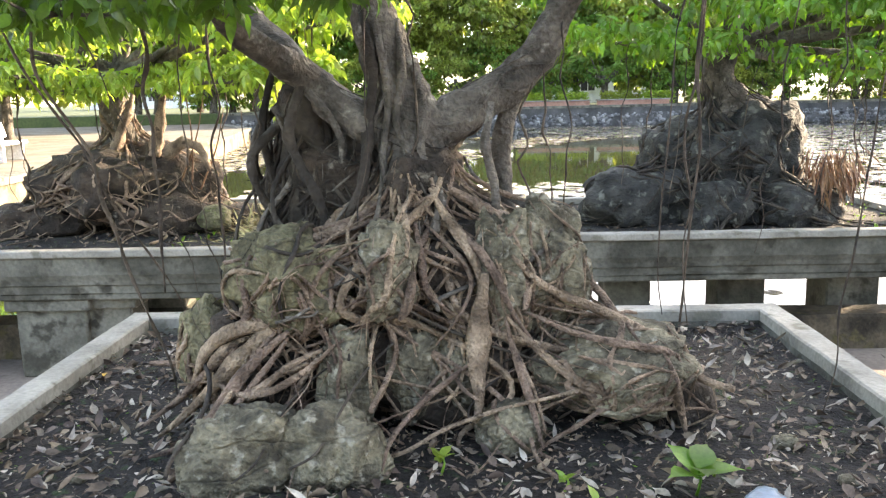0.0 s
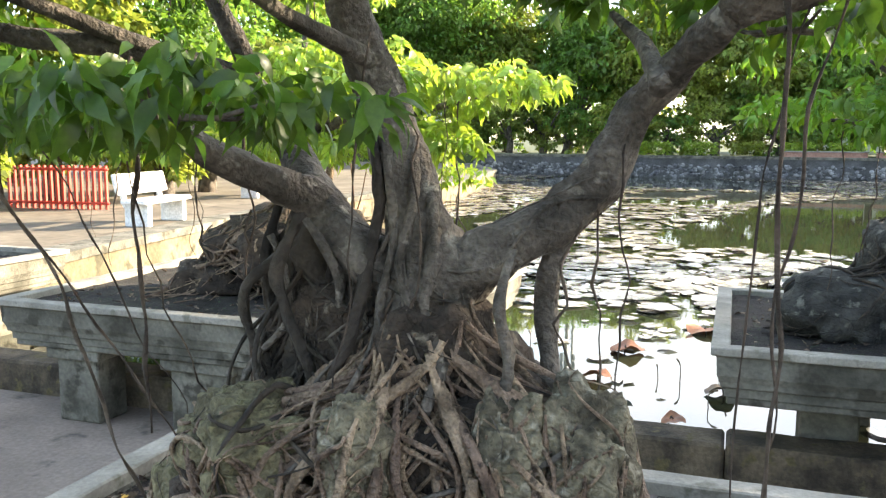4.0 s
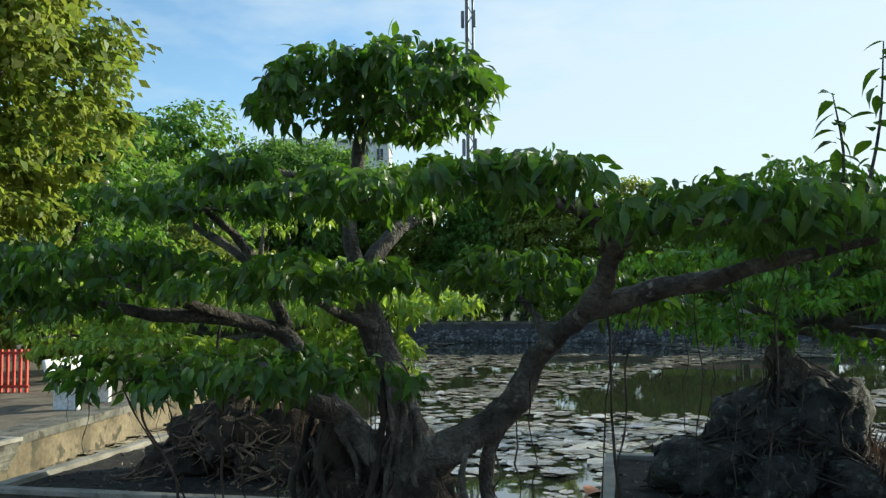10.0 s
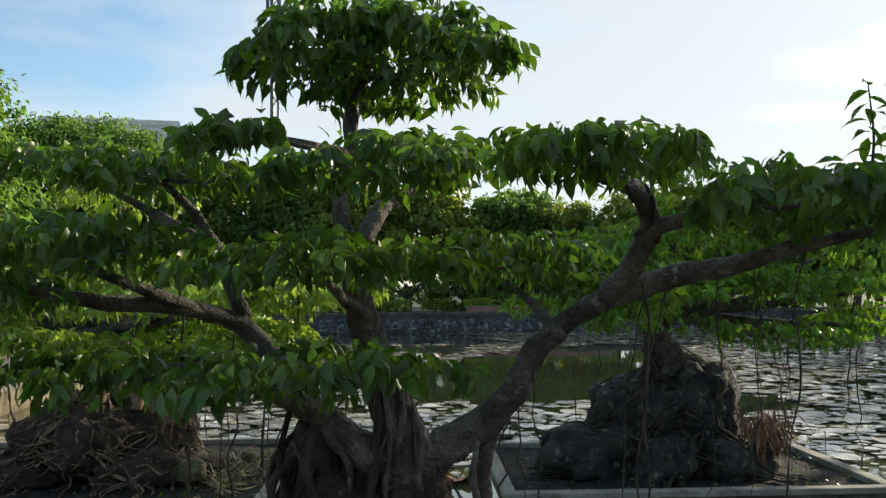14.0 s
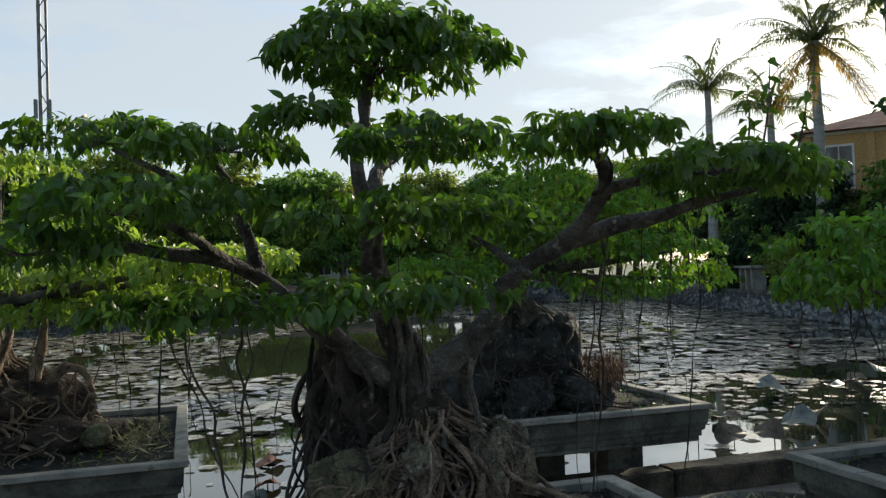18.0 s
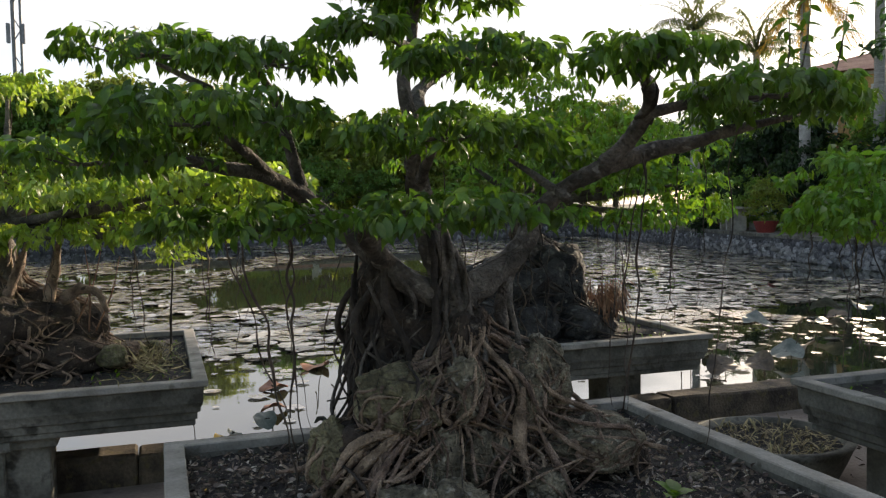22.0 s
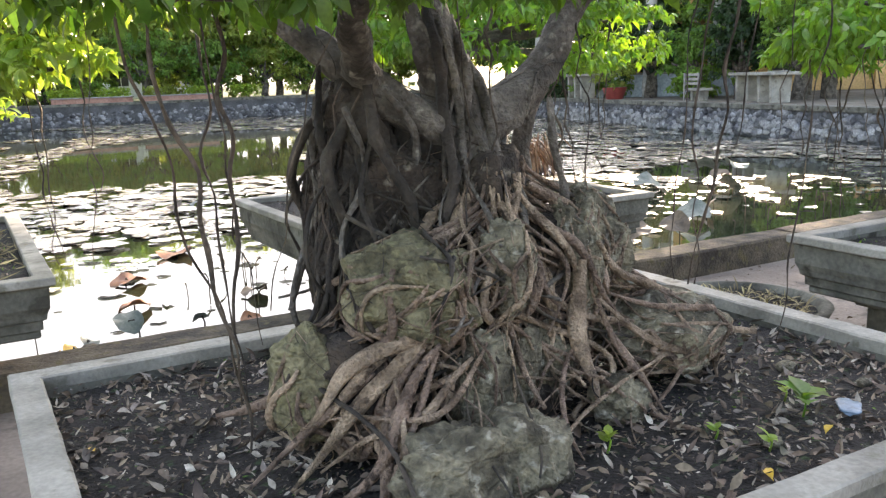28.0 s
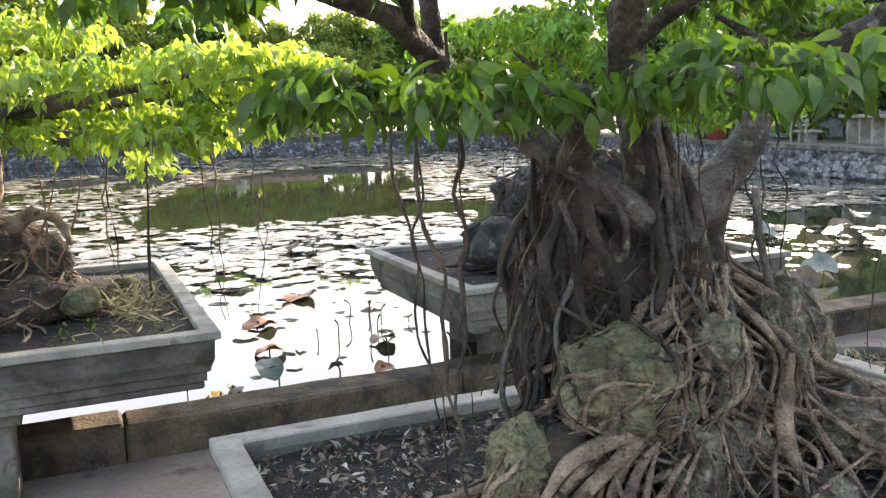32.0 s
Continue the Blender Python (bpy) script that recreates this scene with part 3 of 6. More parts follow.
# ---- concrete trays ----
def tray_side(x0, x1, y0, y1, side, profile, wear):
    """One mitred side of a tray: a profile of inset and height, run between two corners, its edges slightly worn."""
    bm, rows, n = bmesh.new(), [], 26
    for k in range(n + 1):
        row = []
        for inset, z in profile:
            c = ((x0 + inset, y0 + inset), (x1 - inset, y0 + inset), (x1 - inset, y1 - inset), (x0 + inset, y1 - inset))
            a, b = Vector((*c[side], z)), Vector((*c[(side + 1) % 4], z))
            q = a.lerp(b, k / n)
            if 0 < k < n:
                q += wear * Vector((noise.noise(q * 9), noise.noise(q * 8 + Vector((5, 0, 0))), noise.noise(q * 7)))
            row.append(bm.verts.new(q))
        rows.append(row)
    m = len(profile)
    for a, b in zip(rows, rows[1:]):
        for i in range(m):
            bm.faces.new((a[i], b[i], b[(i + 1) % m], a[(i + 1) % m]))
    bm.faces.new(rows[0])
    bm.faces.new(rows[-1][::-1])
    bmesh.ops.recalc_face_normals(bm, faces=bm.faces)
    return bm


def tray(name, x0, x1, y0, y1, label, rim=0.085, depth=0.30, legs=(), fill=0.075):
    """A shallow cast tray with a thick rim, hollow, filled with soil, on pedestal legs."""
    t = thing(name, label, "planter tray", ((x0 + x1) / 2, (y0 + y1) / 2, GROUND_Z))
    z1, z0 = RIM_Z, RIM_Z - depth
    for nm, side in (("wall_front", 0), ("wall_side", 1), ("wall_back", 2), ("wall_side", 3)):
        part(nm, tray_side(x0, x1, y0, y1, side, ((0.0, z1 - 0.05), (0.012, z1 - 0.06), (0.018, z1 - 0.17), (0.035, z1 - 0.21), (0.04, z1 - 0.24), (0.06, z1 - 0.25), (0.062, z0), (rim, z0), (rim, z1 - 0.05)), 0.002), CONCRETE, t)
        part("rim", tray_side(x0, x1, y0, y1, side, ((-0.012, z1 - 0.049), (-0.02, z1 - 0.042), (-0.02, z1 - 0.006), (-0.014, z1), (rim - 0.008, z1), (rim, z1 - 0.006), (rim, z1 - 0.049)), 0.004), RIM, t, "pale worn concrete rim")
    part("bottom", boxed((x0 + 0.075, y0 + 0.075, z0 - 0.05), (x1 - 0.075, y1 - 0.075, z0 - 0.002), 0.01), CONCRETE, t)
    bm = bmesh.new()
    nx, ny = 44, 30
    g = [[bm.verts.new((x0 + rim + (x1 - x0 - 2 * rim) * i / nx, y0 + rim + (y1 - y0 - 2 * rim) * j / ny, 0)) for j in range(ny + 1)] for i in range(nx + 1)]
    for row in g:
        for v in row:
            v.co.z = z1 - fill + 0.02 * noise.noise(v.co * 2.2) + 0.014 * noise.noise(v.co * 8) + 0.008 * noise.noise(v.co * 21)
    for i in range(nx):
        for j in range(ny):
            bm.faces.new((g[i][j], g[i + 1][j], g[i + 1][j + 1], g[i][j + 1]))
    part("soil", bm, SOIL, t, "dark crumbly soil", smooth=True)
    for lx, ly, w, d, foot in legs:
        bm = boxed((lx - w / 2, ly - d / 2, foot), (lx + w / 2, ly + d / 2, z0 - 0.1), 0.012)
        block(bm, (lx - w / 2 - 0.05, ly - d / 2 - 0.05, z0 - 0.13), (lx + w / 2 + 0.05, ly + d / 2 + 0.05, z0 - 0.05), 0.008)
        part("leg", bm, CONCRETE, t, "stained concrete pedestal")
    return t


MAIN = (-1.53, 1.29, 1.58, 3.635)
tray("planter_tray", *MAIN, "shallow pale concrete tray holding the rock-rooted tree", legs=((-0.9, 2.0, 0.4, 0.4, GROUND_Z), (0.7, 2.0, 0.4, 0.4, GROUND_Z), (-0.9, 3.2, 0.4, 0.4, GROUND_Z), (0.7, 3.2, 0.4, 0.4, GROUND_Z)))
tray("planter_tray", -4.45, -1.25, 5.30, 8.10, "grey concrete tray on pedestals at the pond edge", legs=((-2.86, 5.6, 0.48, 0.3, GROUND_Z), (-2.5, 5.66, 0.34, 0.3, GROUND_Z), (-3.9, 5.6, 0.36, 0.3, GROUND_Z), (-2.7, 7.2, 0.4, 0.3, -1.2), (-3.6, 7.2, 0.4, 0.3, -1.2)), fill=0.05)
tray("planter_tray", 0.46, 3.35, 5.60, 7.65, "long grey concrete tray standing over the water", legs=((1.15, 6.4, 0.34, 0.3, -1.2), (2.0, 6.4, 0.36, 0.3, -1.2), (2.9, 6.6, 0.4, 0.4, -1.2), (1.3, 7.2, 0.4, 0.3, -1.2)), fill=0.05)
tray("planter_tray", 2.65, 5.2, 0.9, 3.68, "dark concrete tray at the edge of the yard", legs=((3.1, 1.3, 0.4, 0.4, GROUND_Z), (4.6, 1.3, 0.4, 0.4, GROUND_Z), (3.2, 3.2, 0.4, 0.4, GROUND_Z), (4.6, 3.2, 0.4, 0.4, GROUND_Z)), fill=0.08)
tray("planter_tray", -8.6, -5.95, 5.4, 7.6, "sunlit concrete tray beside the bank wall", legs=((-8.0, 5.8, 0.4, 0.4, -1.2), (-6.5, 5.8, 0.4, 0.4, -1.2), (-6.5, 7.2, 0.4, 0.4, -1.2)), fill=0.1)

# ---- the tree on the rock ----
from mathutils.bvhtree import BVHTree


def surface_of(obs):
    """A search tree over the meshes of some objects."""
    verts, faces = [], []
    for o in obs:
        base = len(verts)
        verts += [v.co.copy() for v in o.data.vertices]
        faces += [[base + i for i in p.vertices] for p in o.data.polygons]
    return BVHTree.FromPolygons(verts, faces)


def on_mound(bvh, centre, a, z, far=1.8):
    """Where a ray from outside meets the mound at an angle and a height."""
    d = Vector((math.cos(a), math.sin(a), 0))
    hit, normal, _, _ = bvh.ray_cast(Vector((centre[0], centre[1], z)) + d * far, -d, far)
    return hit, normal


def clinging_roots(parent, bvh, centre, count, tops, foot, rng, mat, size, first, spread, wander=0.10, creep=0.2):
    """Roots that run down the surface of rock and trunk, and creep out over the soil."""
    for k in range(count):
        a, z, s = first + rng.uniform(0, spread), rng.uniform(*tops), size[0] + (size[1] - size[0]) * rng.random() ** 2.2
        low = foot if rng.random() < 0.7 else rng.uniform(foot, tops[0])
        pts, last, drift = [], None, rng.normal(0, wander)
        while z > low:
            hit, normal = on_mound(bvh, centre, a, z)
            if hit is None:
                a += 0.05
                z -= 0.05
                continue
            p = hit + normal * s * 0.6
            if last is not None and (p - last).length > 0.22:
                p = last.lerp(p, 0.22 / (p - last).length)
            pts.append(p)
            last = p
            z -= rng.uniform(0.035, 0.075)
            drift = 0.7 * drift + rng.normal(0, wander)
            a += drift
        if len(pts) < 4:
            continue
        if low == foot:
            d = Vector((math.cos(a), math.sin(a), 0))
            for u in (0.3, 0.65, 1.0):
                d = (d + Vector((rng.normal(0, 0.3), rng.normal(0, 0.3), 0))).normalized()
                pts.append(pts[-1] + d * creep * u * rng.uniform(0.3, 1) * 0.5)
                pts[-1].z = foot + 0.004
        for _ in range(2):
            pts = [pts[0]] + [(pts[i - 1] + pts[i] * 2 + pts[i + 1]) / 4 for i in range(1, len(pts) - 1)] + [pts[-1]]
        n = len(pts)
        limb("root", pts, [s * (1.0 - 0.5 * i / n) * min(1.0, 0.4 + 0.2 * i) for i in range(n)], mat, parent, sides=6 if s > 0.006 else 4, step=0.03, rough=0.22, seed=k)


def wandering_roots(parent, bvh, count, lo, hi, rng, mat, size, down=0.5, lift=0.02, steps=(8, 22)):
    """Roots that wind over the surface in any direction, here and there standing off it."""
    for k in range(count):
        p = Vector([rng.uniform(a, b) for a, b in zip(lo, hi)])
        near, normal, _, _ = bvh.find_nearest(p)
        r = size[0] + (size[1] - size[0]) * rng.random() ** 2
        d = Vector((rng.normal(), rng.normal(), rng.normal() - 1.5 * down))
        pts = []
        for i in range(rng.integers(*steps)):
            d = d - normal * d.dot(normal)
            d = (d.normalized() + Vector((rng.normal(0, 0.34), rng.normal(0, 0.34), rng.normal(0, 0.34) - 0.22 * down))).normalized()
            p = near + d * 0.042
            near, normal, _, _ = bvh.find_nearest(p)
            if near.z < 0.5:
                break
            pts.append(near + normal * (r * 0.5 + lift * max(0.0, noise.noise(near * 7 + Vector((k, 0, 0))) - 0.05)))
        if len(pts) < 5:
            continue
        for _ in range(2):
            pts = [pts[0]] + [(pts[i - 1] + pts[i] * 2 + pts[i + 1]) / 4 for i in range(1, len(pts) - 1)] + [pts[-1]]
        n = len(pts)
        limb("root", pts, [r * (1.0 - 0.55 * i / n) * min(1.0, 0.4 + 0.25 * i) for i in range(n)], mat, parent, sides=5 if r > 0.004 else 4, step=0.03, rough=0.35, seed=k)


tree = thing("rock_planted_tree", "old trained fig tree gripping a grey rock with bare roots", "tree", (-0.2, 2.6, 0.5))
rocks = thing("rock_group", "pile of grey weathered rocks under the tree's roots", "rocks", (-0.2, 2.6, 0.5))
mound = []
for k, (at, size, turn, mt) in enumerate((
        ((-0.64, 2.11, 0.56), (0.16, 0.13, 0.13), 0.3, ROCK), ((-0.42, 2.14, 0.56), (0.13, 0.13, 0.12), 1.0, ROCK),
        ((-0.395, 2.345, 0.685), (0.08, 0.085, 0.16), 0.2, ROCK), ((-0.275, 2.385, 1.01), (0.085, 0.085, 0.125), 0.4, ROCK),
        ((-0.56, 2.46, 0.965), (0.165, 0.17, 0.155), 0.9, OLIVEROCK), ((-0.66, 2.56, 0.70), (0.20, 0.20, 0.19), 0.1, PEAT),
        ((-0.20, 2.66, 0.80), (0.36, 0.26, 0.34), 0.0, PEAT), ((0.06, 2.51, 0.95), (0.085, 0.095, 0.19), 0.6, ROCK),
        ((0.205, 2.62, 0.96), (0.12, 0.14, 0.19), 0.2, ROCK), ((0.41, 2.52, 0.67), (0.23, 0.22, 0.125), 0.1, ROCK),
        ((0.08, 2.30, 0.55), (0.09, 0.08, 0.08), 0.5, ROCK), ((-0.21, 2.44, 0.68), (0.075, 0.07, 0.13), 0.5, ROCK), ((-0.08, 2.46, 0.68), (0.07, 0.07, 0.12), 1.5, ROCK),
        ((-0.56, 2.80, 1.12), (0.15, 0.12, 0.36), 0.2, PEAT), ((-0.20, 2.90, 0.85), (0.34, 0.24, 0.36), 0.4, PEAT), ((0.60, 2.5, 0.58), (0.09, 0.1, 0.09), 0.3, PEAT),
        ((-0.85, 2.53, 0.73), (0.085, 0.10, 0.15), 0.8, OLIVEROCK), ((-0.38, 2.74, 1.18), (0.20, 0.13, 0.20), 0.2, PEAT), ((-0.20, 2.68, 1.10), (0.20, 0.16, 0.24), 0.7, PEAT))):
    mound.append(part("rock", boulder(bmesh.new(), at, size, k + 1, 5 if mt in (ROCK, OLIVEROCK) and k < 11 else 4, 0.38, turn, 1.6), mt, rocks, smooth=True))
mound.append(limb("trunk", ((-0.22, 2.70, 0.95), (-0.215, 2.71, 1.2), (-0.21, 2.72, 1.40), (-0.265, 2.735, 1.57), (-0.31, 2.74, 1.72), (-0.36, 2.73, 1.88), (-0.40, 2.66, 2.04), (-0.395, 2.58, 2.17)), (0.21, 0.14, 0.105, 0.076, 0.068, 0.058, 0.05, 0.045), BARK, tree, sides=18, step=0.025, rough=0.14, flute=0.10))
TREE_LIMBS = (
    (((-0.20, 2.71, 1.32), (-0.07, 2.73, 1.435), (0.08, 2.77, 1.525), (0.20, 2.80, 1.625), (0.272, 2.78, 1.775), (0.385, 2.70, 1.90), (0.51, 2.54, 2.00)), (0.078, 0.073, 0.066, 0.060, 0.048, 0.042, 0.040)),
    (((0.51, 2.54, 2.00), (0.58, 2.44, 2.11), (0.61, 2.30, 2.24), (0.54, 2.18, 2.34), (0.42, 2.08, 2.38), (0.28, 1.98, 2.44)), (0.045, 0.038, 0.034, 0.03, 0.025, 0.014)),
    (((0.51, 2.54, 2.00), (0.74, 2.50, 2.07), (0.95, 2.46, 2.11), (1.16, 2.44, 2.17), (1.5, 2.40, 2.24)), (0.045, 0.040, 0.035, 0.028, 0.014)),
    (((-0.19, 2.66, 1.33), (-0.29, 2.665, 1.395), (-0.40, 2.685, 1.445), (-0.49, 2.73, 1.51), (-0.568, 2.776, 1.585), (-0.66, 2.84, 1.68), (-0.77, 2.92, 1.785), (-0.89, 2.965, 1.895), (-1.04, 2.81, 1.965), (-1.28, 2.50, 2.00), (-1.6, 2.45, 2.06)), (0.070, 0.066, 0.062, 0.060, 0.058, 0.048, 0.044, 0.040, 0.034, 0.027, 0.014)),
    (((-0.50, 2.755, 1.53), (-0.56, 2.70, 1.585), (-0.61, 2.61, 1.625), (-0.655, 2.52, 1.665), (-0.70, 2.43, 1.72), (-0.68, 2.26, 1.79), (-0.56, 2.02, 1.82), (-0.44, 1.84, 1.81)), (0.056, 0.053, 0.047, 0.042, 0.036, 0.024, 0.016, 0.008)),
    (((-0.69, 2.34, 1.76), (-0.80, 2.34, 1.79), (-1.02, 2.34, 1.78), (-1.25, 2.38, 1.77)), (0.02, 0.018, 0.014, 0.008)),
    (((-0.39, 2.58, 2.14), (-0.34, 2.80, 2.31), (-0.28, 2.96, 2.40), (-0.14, 3.10, 2.50), (0.02, 3.14, 2.58)), (0.042, 0.036, 0.031, 0.024, 0.012)),
    (((-0.40, 2.58, 2.14), (-0.46, 2.63, 2.36), (-0.42, 2.62, 2.54), (-0.41, 2.62, 2.70), (-0.34, 2.60, 2.90)), (0.036, 0.03, 0.026, 0.026, 0.014)),
    (((-0.42, 2.62, 2.54), (-0.58, 2.40, 2.54), (-0.76, 2.18, 2.55)), (0.022, 0.017, 0.008)),
    (((-0.88, 2.98, 1.92), (-0.95, 2.90, 2.14), (-1.02, 2.78, 2.32), (-1.12, 2.66, 2.44)), (0.036, 0.029, 0.022, 0.010)),
    (((-0.97, 2.86, 2.2), (-1.25, 2.95, 2.36), (-1.52, 3.02, 2.50)), (0.024, 0.02, 0.009)),
    (((0.60, 2.30, 2.23), (0.72, 2.12, 2.26), (0.90, 1.98, 2.30)), (0.028, 0.022, 0.010)),
    (((-0.36, 2.72, 1.93), (-0.42, 2.45, 1.99), (-0.46, 2.18, 2.06)), (0.03, 0.022, 0.010)),
    (((-1.04, 2.80, 1.97), (-1.18, 2.5, 2.06), (-1.34, 2.28, 2.14)), (0.026, 0.02, 0.010)),
    (((0.36, 2.63, 1.85), (0.30, 2.84, 1.96), (0.20, 2.97, 2.06)), (0.026, 0.02, 0.009)),
    (((-0.42, 2.62, 2.5), (-0.34, 2.35, 2.48), (-0.26, 2.1, 2.46)), (0.022, 0.016, 0.008)),
)
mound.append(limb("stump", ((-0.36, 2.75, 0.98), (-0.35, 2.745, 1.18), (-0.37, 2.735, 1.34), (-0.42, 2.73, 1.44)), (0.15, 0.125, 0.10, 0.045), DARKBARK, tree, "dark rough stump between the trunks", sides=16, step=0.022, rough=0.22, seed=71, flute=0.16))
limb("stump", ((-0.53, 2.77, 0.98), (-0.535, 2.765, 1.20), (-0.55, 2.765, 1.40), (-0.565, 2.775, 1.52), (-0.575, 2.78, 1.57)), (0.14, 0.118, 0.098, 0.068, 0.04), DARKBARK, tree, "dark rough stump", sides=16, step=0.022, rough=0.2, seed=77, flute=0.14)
# two roots wound round the bent limb
bent = [c[1] for c in smooth_path([Vector(q) for q in TREE_LIMBS[1][0]], 0.012)]
for ph in (0.0, 3.0):
    q = []
    for i in range(24, len(bent) - 6):
        t = (bent[i + 1] - bent[i]).normalized()
        a = t.cross(Vector((0, 0, 1))).normalized()
        b, w, rr = t.cross(a), i * 0.24 + ph, 0.046 - 0.00045 * i
        q.append(bent[i] + (a * math.cos(w) + b * math.sin(w)) * rr)
    limb("twisted_root", q, [0.011] * len(q), DARKBARK, tree, sides=6, step=0.02, rough=0.3, seed=int(ph))
for k, (p, r) in enumerate(TREE_LIMBS):
    o = limb("limb", p, r, BARK, tree, sides=11, step=0.03, rough=0.16, seed=k, flute=0.05)
    if k in (0, 3):
        mound.append(o)
limb("prop_root", ((0.15, 2.79, 1.58), (0.095, 2.79, 1.44), (0.08, 2.81, 1.30), (0.10, 2.78, 1.14), (0.17, 2.70, 0.99)), (0.034, 0.030, 0.03, 0.026, 0.018), BARK, tree, sides=9, step=0.03, rough=0.25)
limb("prop_root", ((-0.330, 2.710, 1.84), (-0.300, 2.655, 1.66), (-0.275, 2.635, 1.50), (-0.290, 2.590, 1.34), (-0.290, 2.550, 1.20), (-0.320, 2.520, 1.12)), (0.008, 0.013, 0.014, 0.016, 0.015, 0.010), BARK, tree, sides=7, step=0.03, rough=0.25, seed=4)
bvh = surface_of(mound)
ROOTS = (
    (0.022, (-0.27, 2.56, 1.23), (-0.33, 2.50, 1.17), (-0.42, 2.56, 1.11), (-0.46, 2.46, 1.03), (-0.55, 2.36, 0.95), (-0.63, 2.35, 0.86), (-0.81, 2.37, 0.81), (-0.87, 2.34, 0.74), (-0.94, 2.37, 0.62)),
    (0.018, (-0.28, 2.47, 1.16), (-0.35, 2.45, 1.08), (-0.41, 2.38, 0.99), (-0.47, 2.31, 0.92), (-0.59, 2.33, 0.87), (-0.68, 2.36, 0.83)),
    (0.018, (-0.25, 2.57, 1.23), (-0.21, 2.41, 1.13), (-0.22, 2.33, 1.06)),
    (0.014, (-0.15, 2.53, 1.23), (-0.10, 2.46, 1.14), (-0.07, 2.39, 1.07), (-0.02, 2.35, 0.96), (-0.01, 2.35, 0.87)),
    (0.022, (-0.08, 2.52, 1.22), (0.02, 2.53, 1.15), (0.09, 2.52, 1.11), (0.12, 2.52, 1.02), (0.15, 2.43, 0.92), (0.15, 2.38, 0.86)),
    (0.025, (0.01, 2.35, 0.99), (-0.01, 2.34, 0.86), (-0.02, 2.31, 0.75), (-0.00, 2.30, 0.67), (-0.06, 2.26, 0.61)),
    (0.01, (-0.20, 2.49, 1.17), (-0.15, 2.39, 1.08), (-0.10, 2.36, 0.97), (-0.09, 2.35, 0.91), (-0.04, 2.34, 0.86)),
    (0.012, (0.03, 2.33, 0.83), (0.12, 2.30, 0.73), (0.15, 2.23, 0.64), (0.16, 2.19, 0.54)),
    (0.01, (0.17, 2.37, 0.84), (0.31, 2.38, 0.86), (0.44, 2.32, 0.85), (0.54, 2.30, 0.81), (0.62, 2.46, 0.68)),
    (0.01, (0.17, 2.32, 0.78), (0.32, 2.32, 0.74), (0.47, 2.27, 0.76), (0.54, 2.26, 0.73)),
    (0.012, (0.07, 2.33, 0.83), (0.20, 2.30, 0.73), (0.33, 2.30, 0.65), (0.47, 2.27, 0.68), (0.56, 2.33, 0.67)),
    (0.016, (0.54, 2.26, 0.73), (0.58, 2.38, 0.58), (0.60, 2.38, 0.50)),
    (0.016, (-0.68, 2.36, 0.83), (-0.78, 2.34, 0.79), (-0.83, 2.33, 0.72), (-0.89, 2.37, 0.60)),
    (0.012, (-0.47, 2.26, 0.81), (-0.59, 2.20, 0.76), (-0.74, 2.29, 0.67), (-0.88, 2.38, 0.54)),
    (0.008, (-0.42, 2.27, 0.83), (-0.50, 2.25, 0.78), (-0.61, 2.18, 0.75), (-0.76, 2.29, 0.70), (-0.94, 2.36, 0.64)),
    (0.01, (-0.40, 2.55, 1.11), (-0.50, 2.49, 1.06), (-0.58, 2.39, 0.97), (-0.72, 2.45, 0.93)),
    (0.009, (0.07, 2.33, 0.81), (0.17, 2.27, 0.68), (0.23, 2.22, 0.56)),
    (0.016, (0.23, 2.32, 0.75), (0.36, 2.30, 0.58), (0.52, 2.28, 0.65)),
    (0.02, (-0.36, 2.52, 1.22), (-0.43, 2.55, 1.15), (-0.50, 2.50, 1.07), (-0.55, 2.42, 1.02)),
    (0.022, (-0.20, 2.33, 1.01), (-0.21, 2.33, 0.88), (-0.23, 2.31, 0.82)),
    (0.008, (-0.02, 2.31, 0.75), (-0.09, 2.30, 0.72), (-0.21, 2.10, 0.59), (-0.27, 2.04, 0.55)),
    (0.012, (-0.10, 2.48, 1.15), (-0.03, 2.40, 1.08), (0.03, 2.35, 1.01), (0.08, 2.36, 0.87), (0.16, 2.35, 0.82)),
    (0.020, (-0.52, 2.33, 0.90), (-0.64, 2.31, 0.82), (-0.78, 2.33, 0.72), (-0.88, 2.33, 0.60), (-0.97, 2.36, 0.52)),
    (0.015, (-0.55, 2.31, 0.86), (-0.66, 2.27, 0.76), (-0.78, 2.25, 0.66), (-0.88, 2.24, 0.57), (-0.95, 2.22, 0.515)),
    (0.012, (-0.56, 2.29, 0.82), (-0.66, 2.23, 0.71), (-0.75, 2.18, 0.60), (-0.83, 2.14, 0.515)),
    (0.014, (-0.60, 2.31, 0.84), (-0.74, 2.30, 0.68), (-0.80, 2.22, 0.58), (-0.82, 2.10, 0.515), (-0.86, 2.02, 0.51)),
    (0.013, (-0.72, 2.34, 0.80), (-0.86, 2.36, 0.68), (-0.98, 2.42, 0.57), (-1.06, 2.44, 0.515)),
    (0.010, (-0.66, 2.28, 0.78), (-0.72, 2.18, 0.66), (-0.76, 2.06, 0.56), (-0.74, 1.96, 0.515)),
    (0.009, (-0.13, 2.44, 1.13), (-0.08, 2.37, 1.02), (-0.05, 2.35, 0.92), (-0.09, 2.32, 0.81)),
)
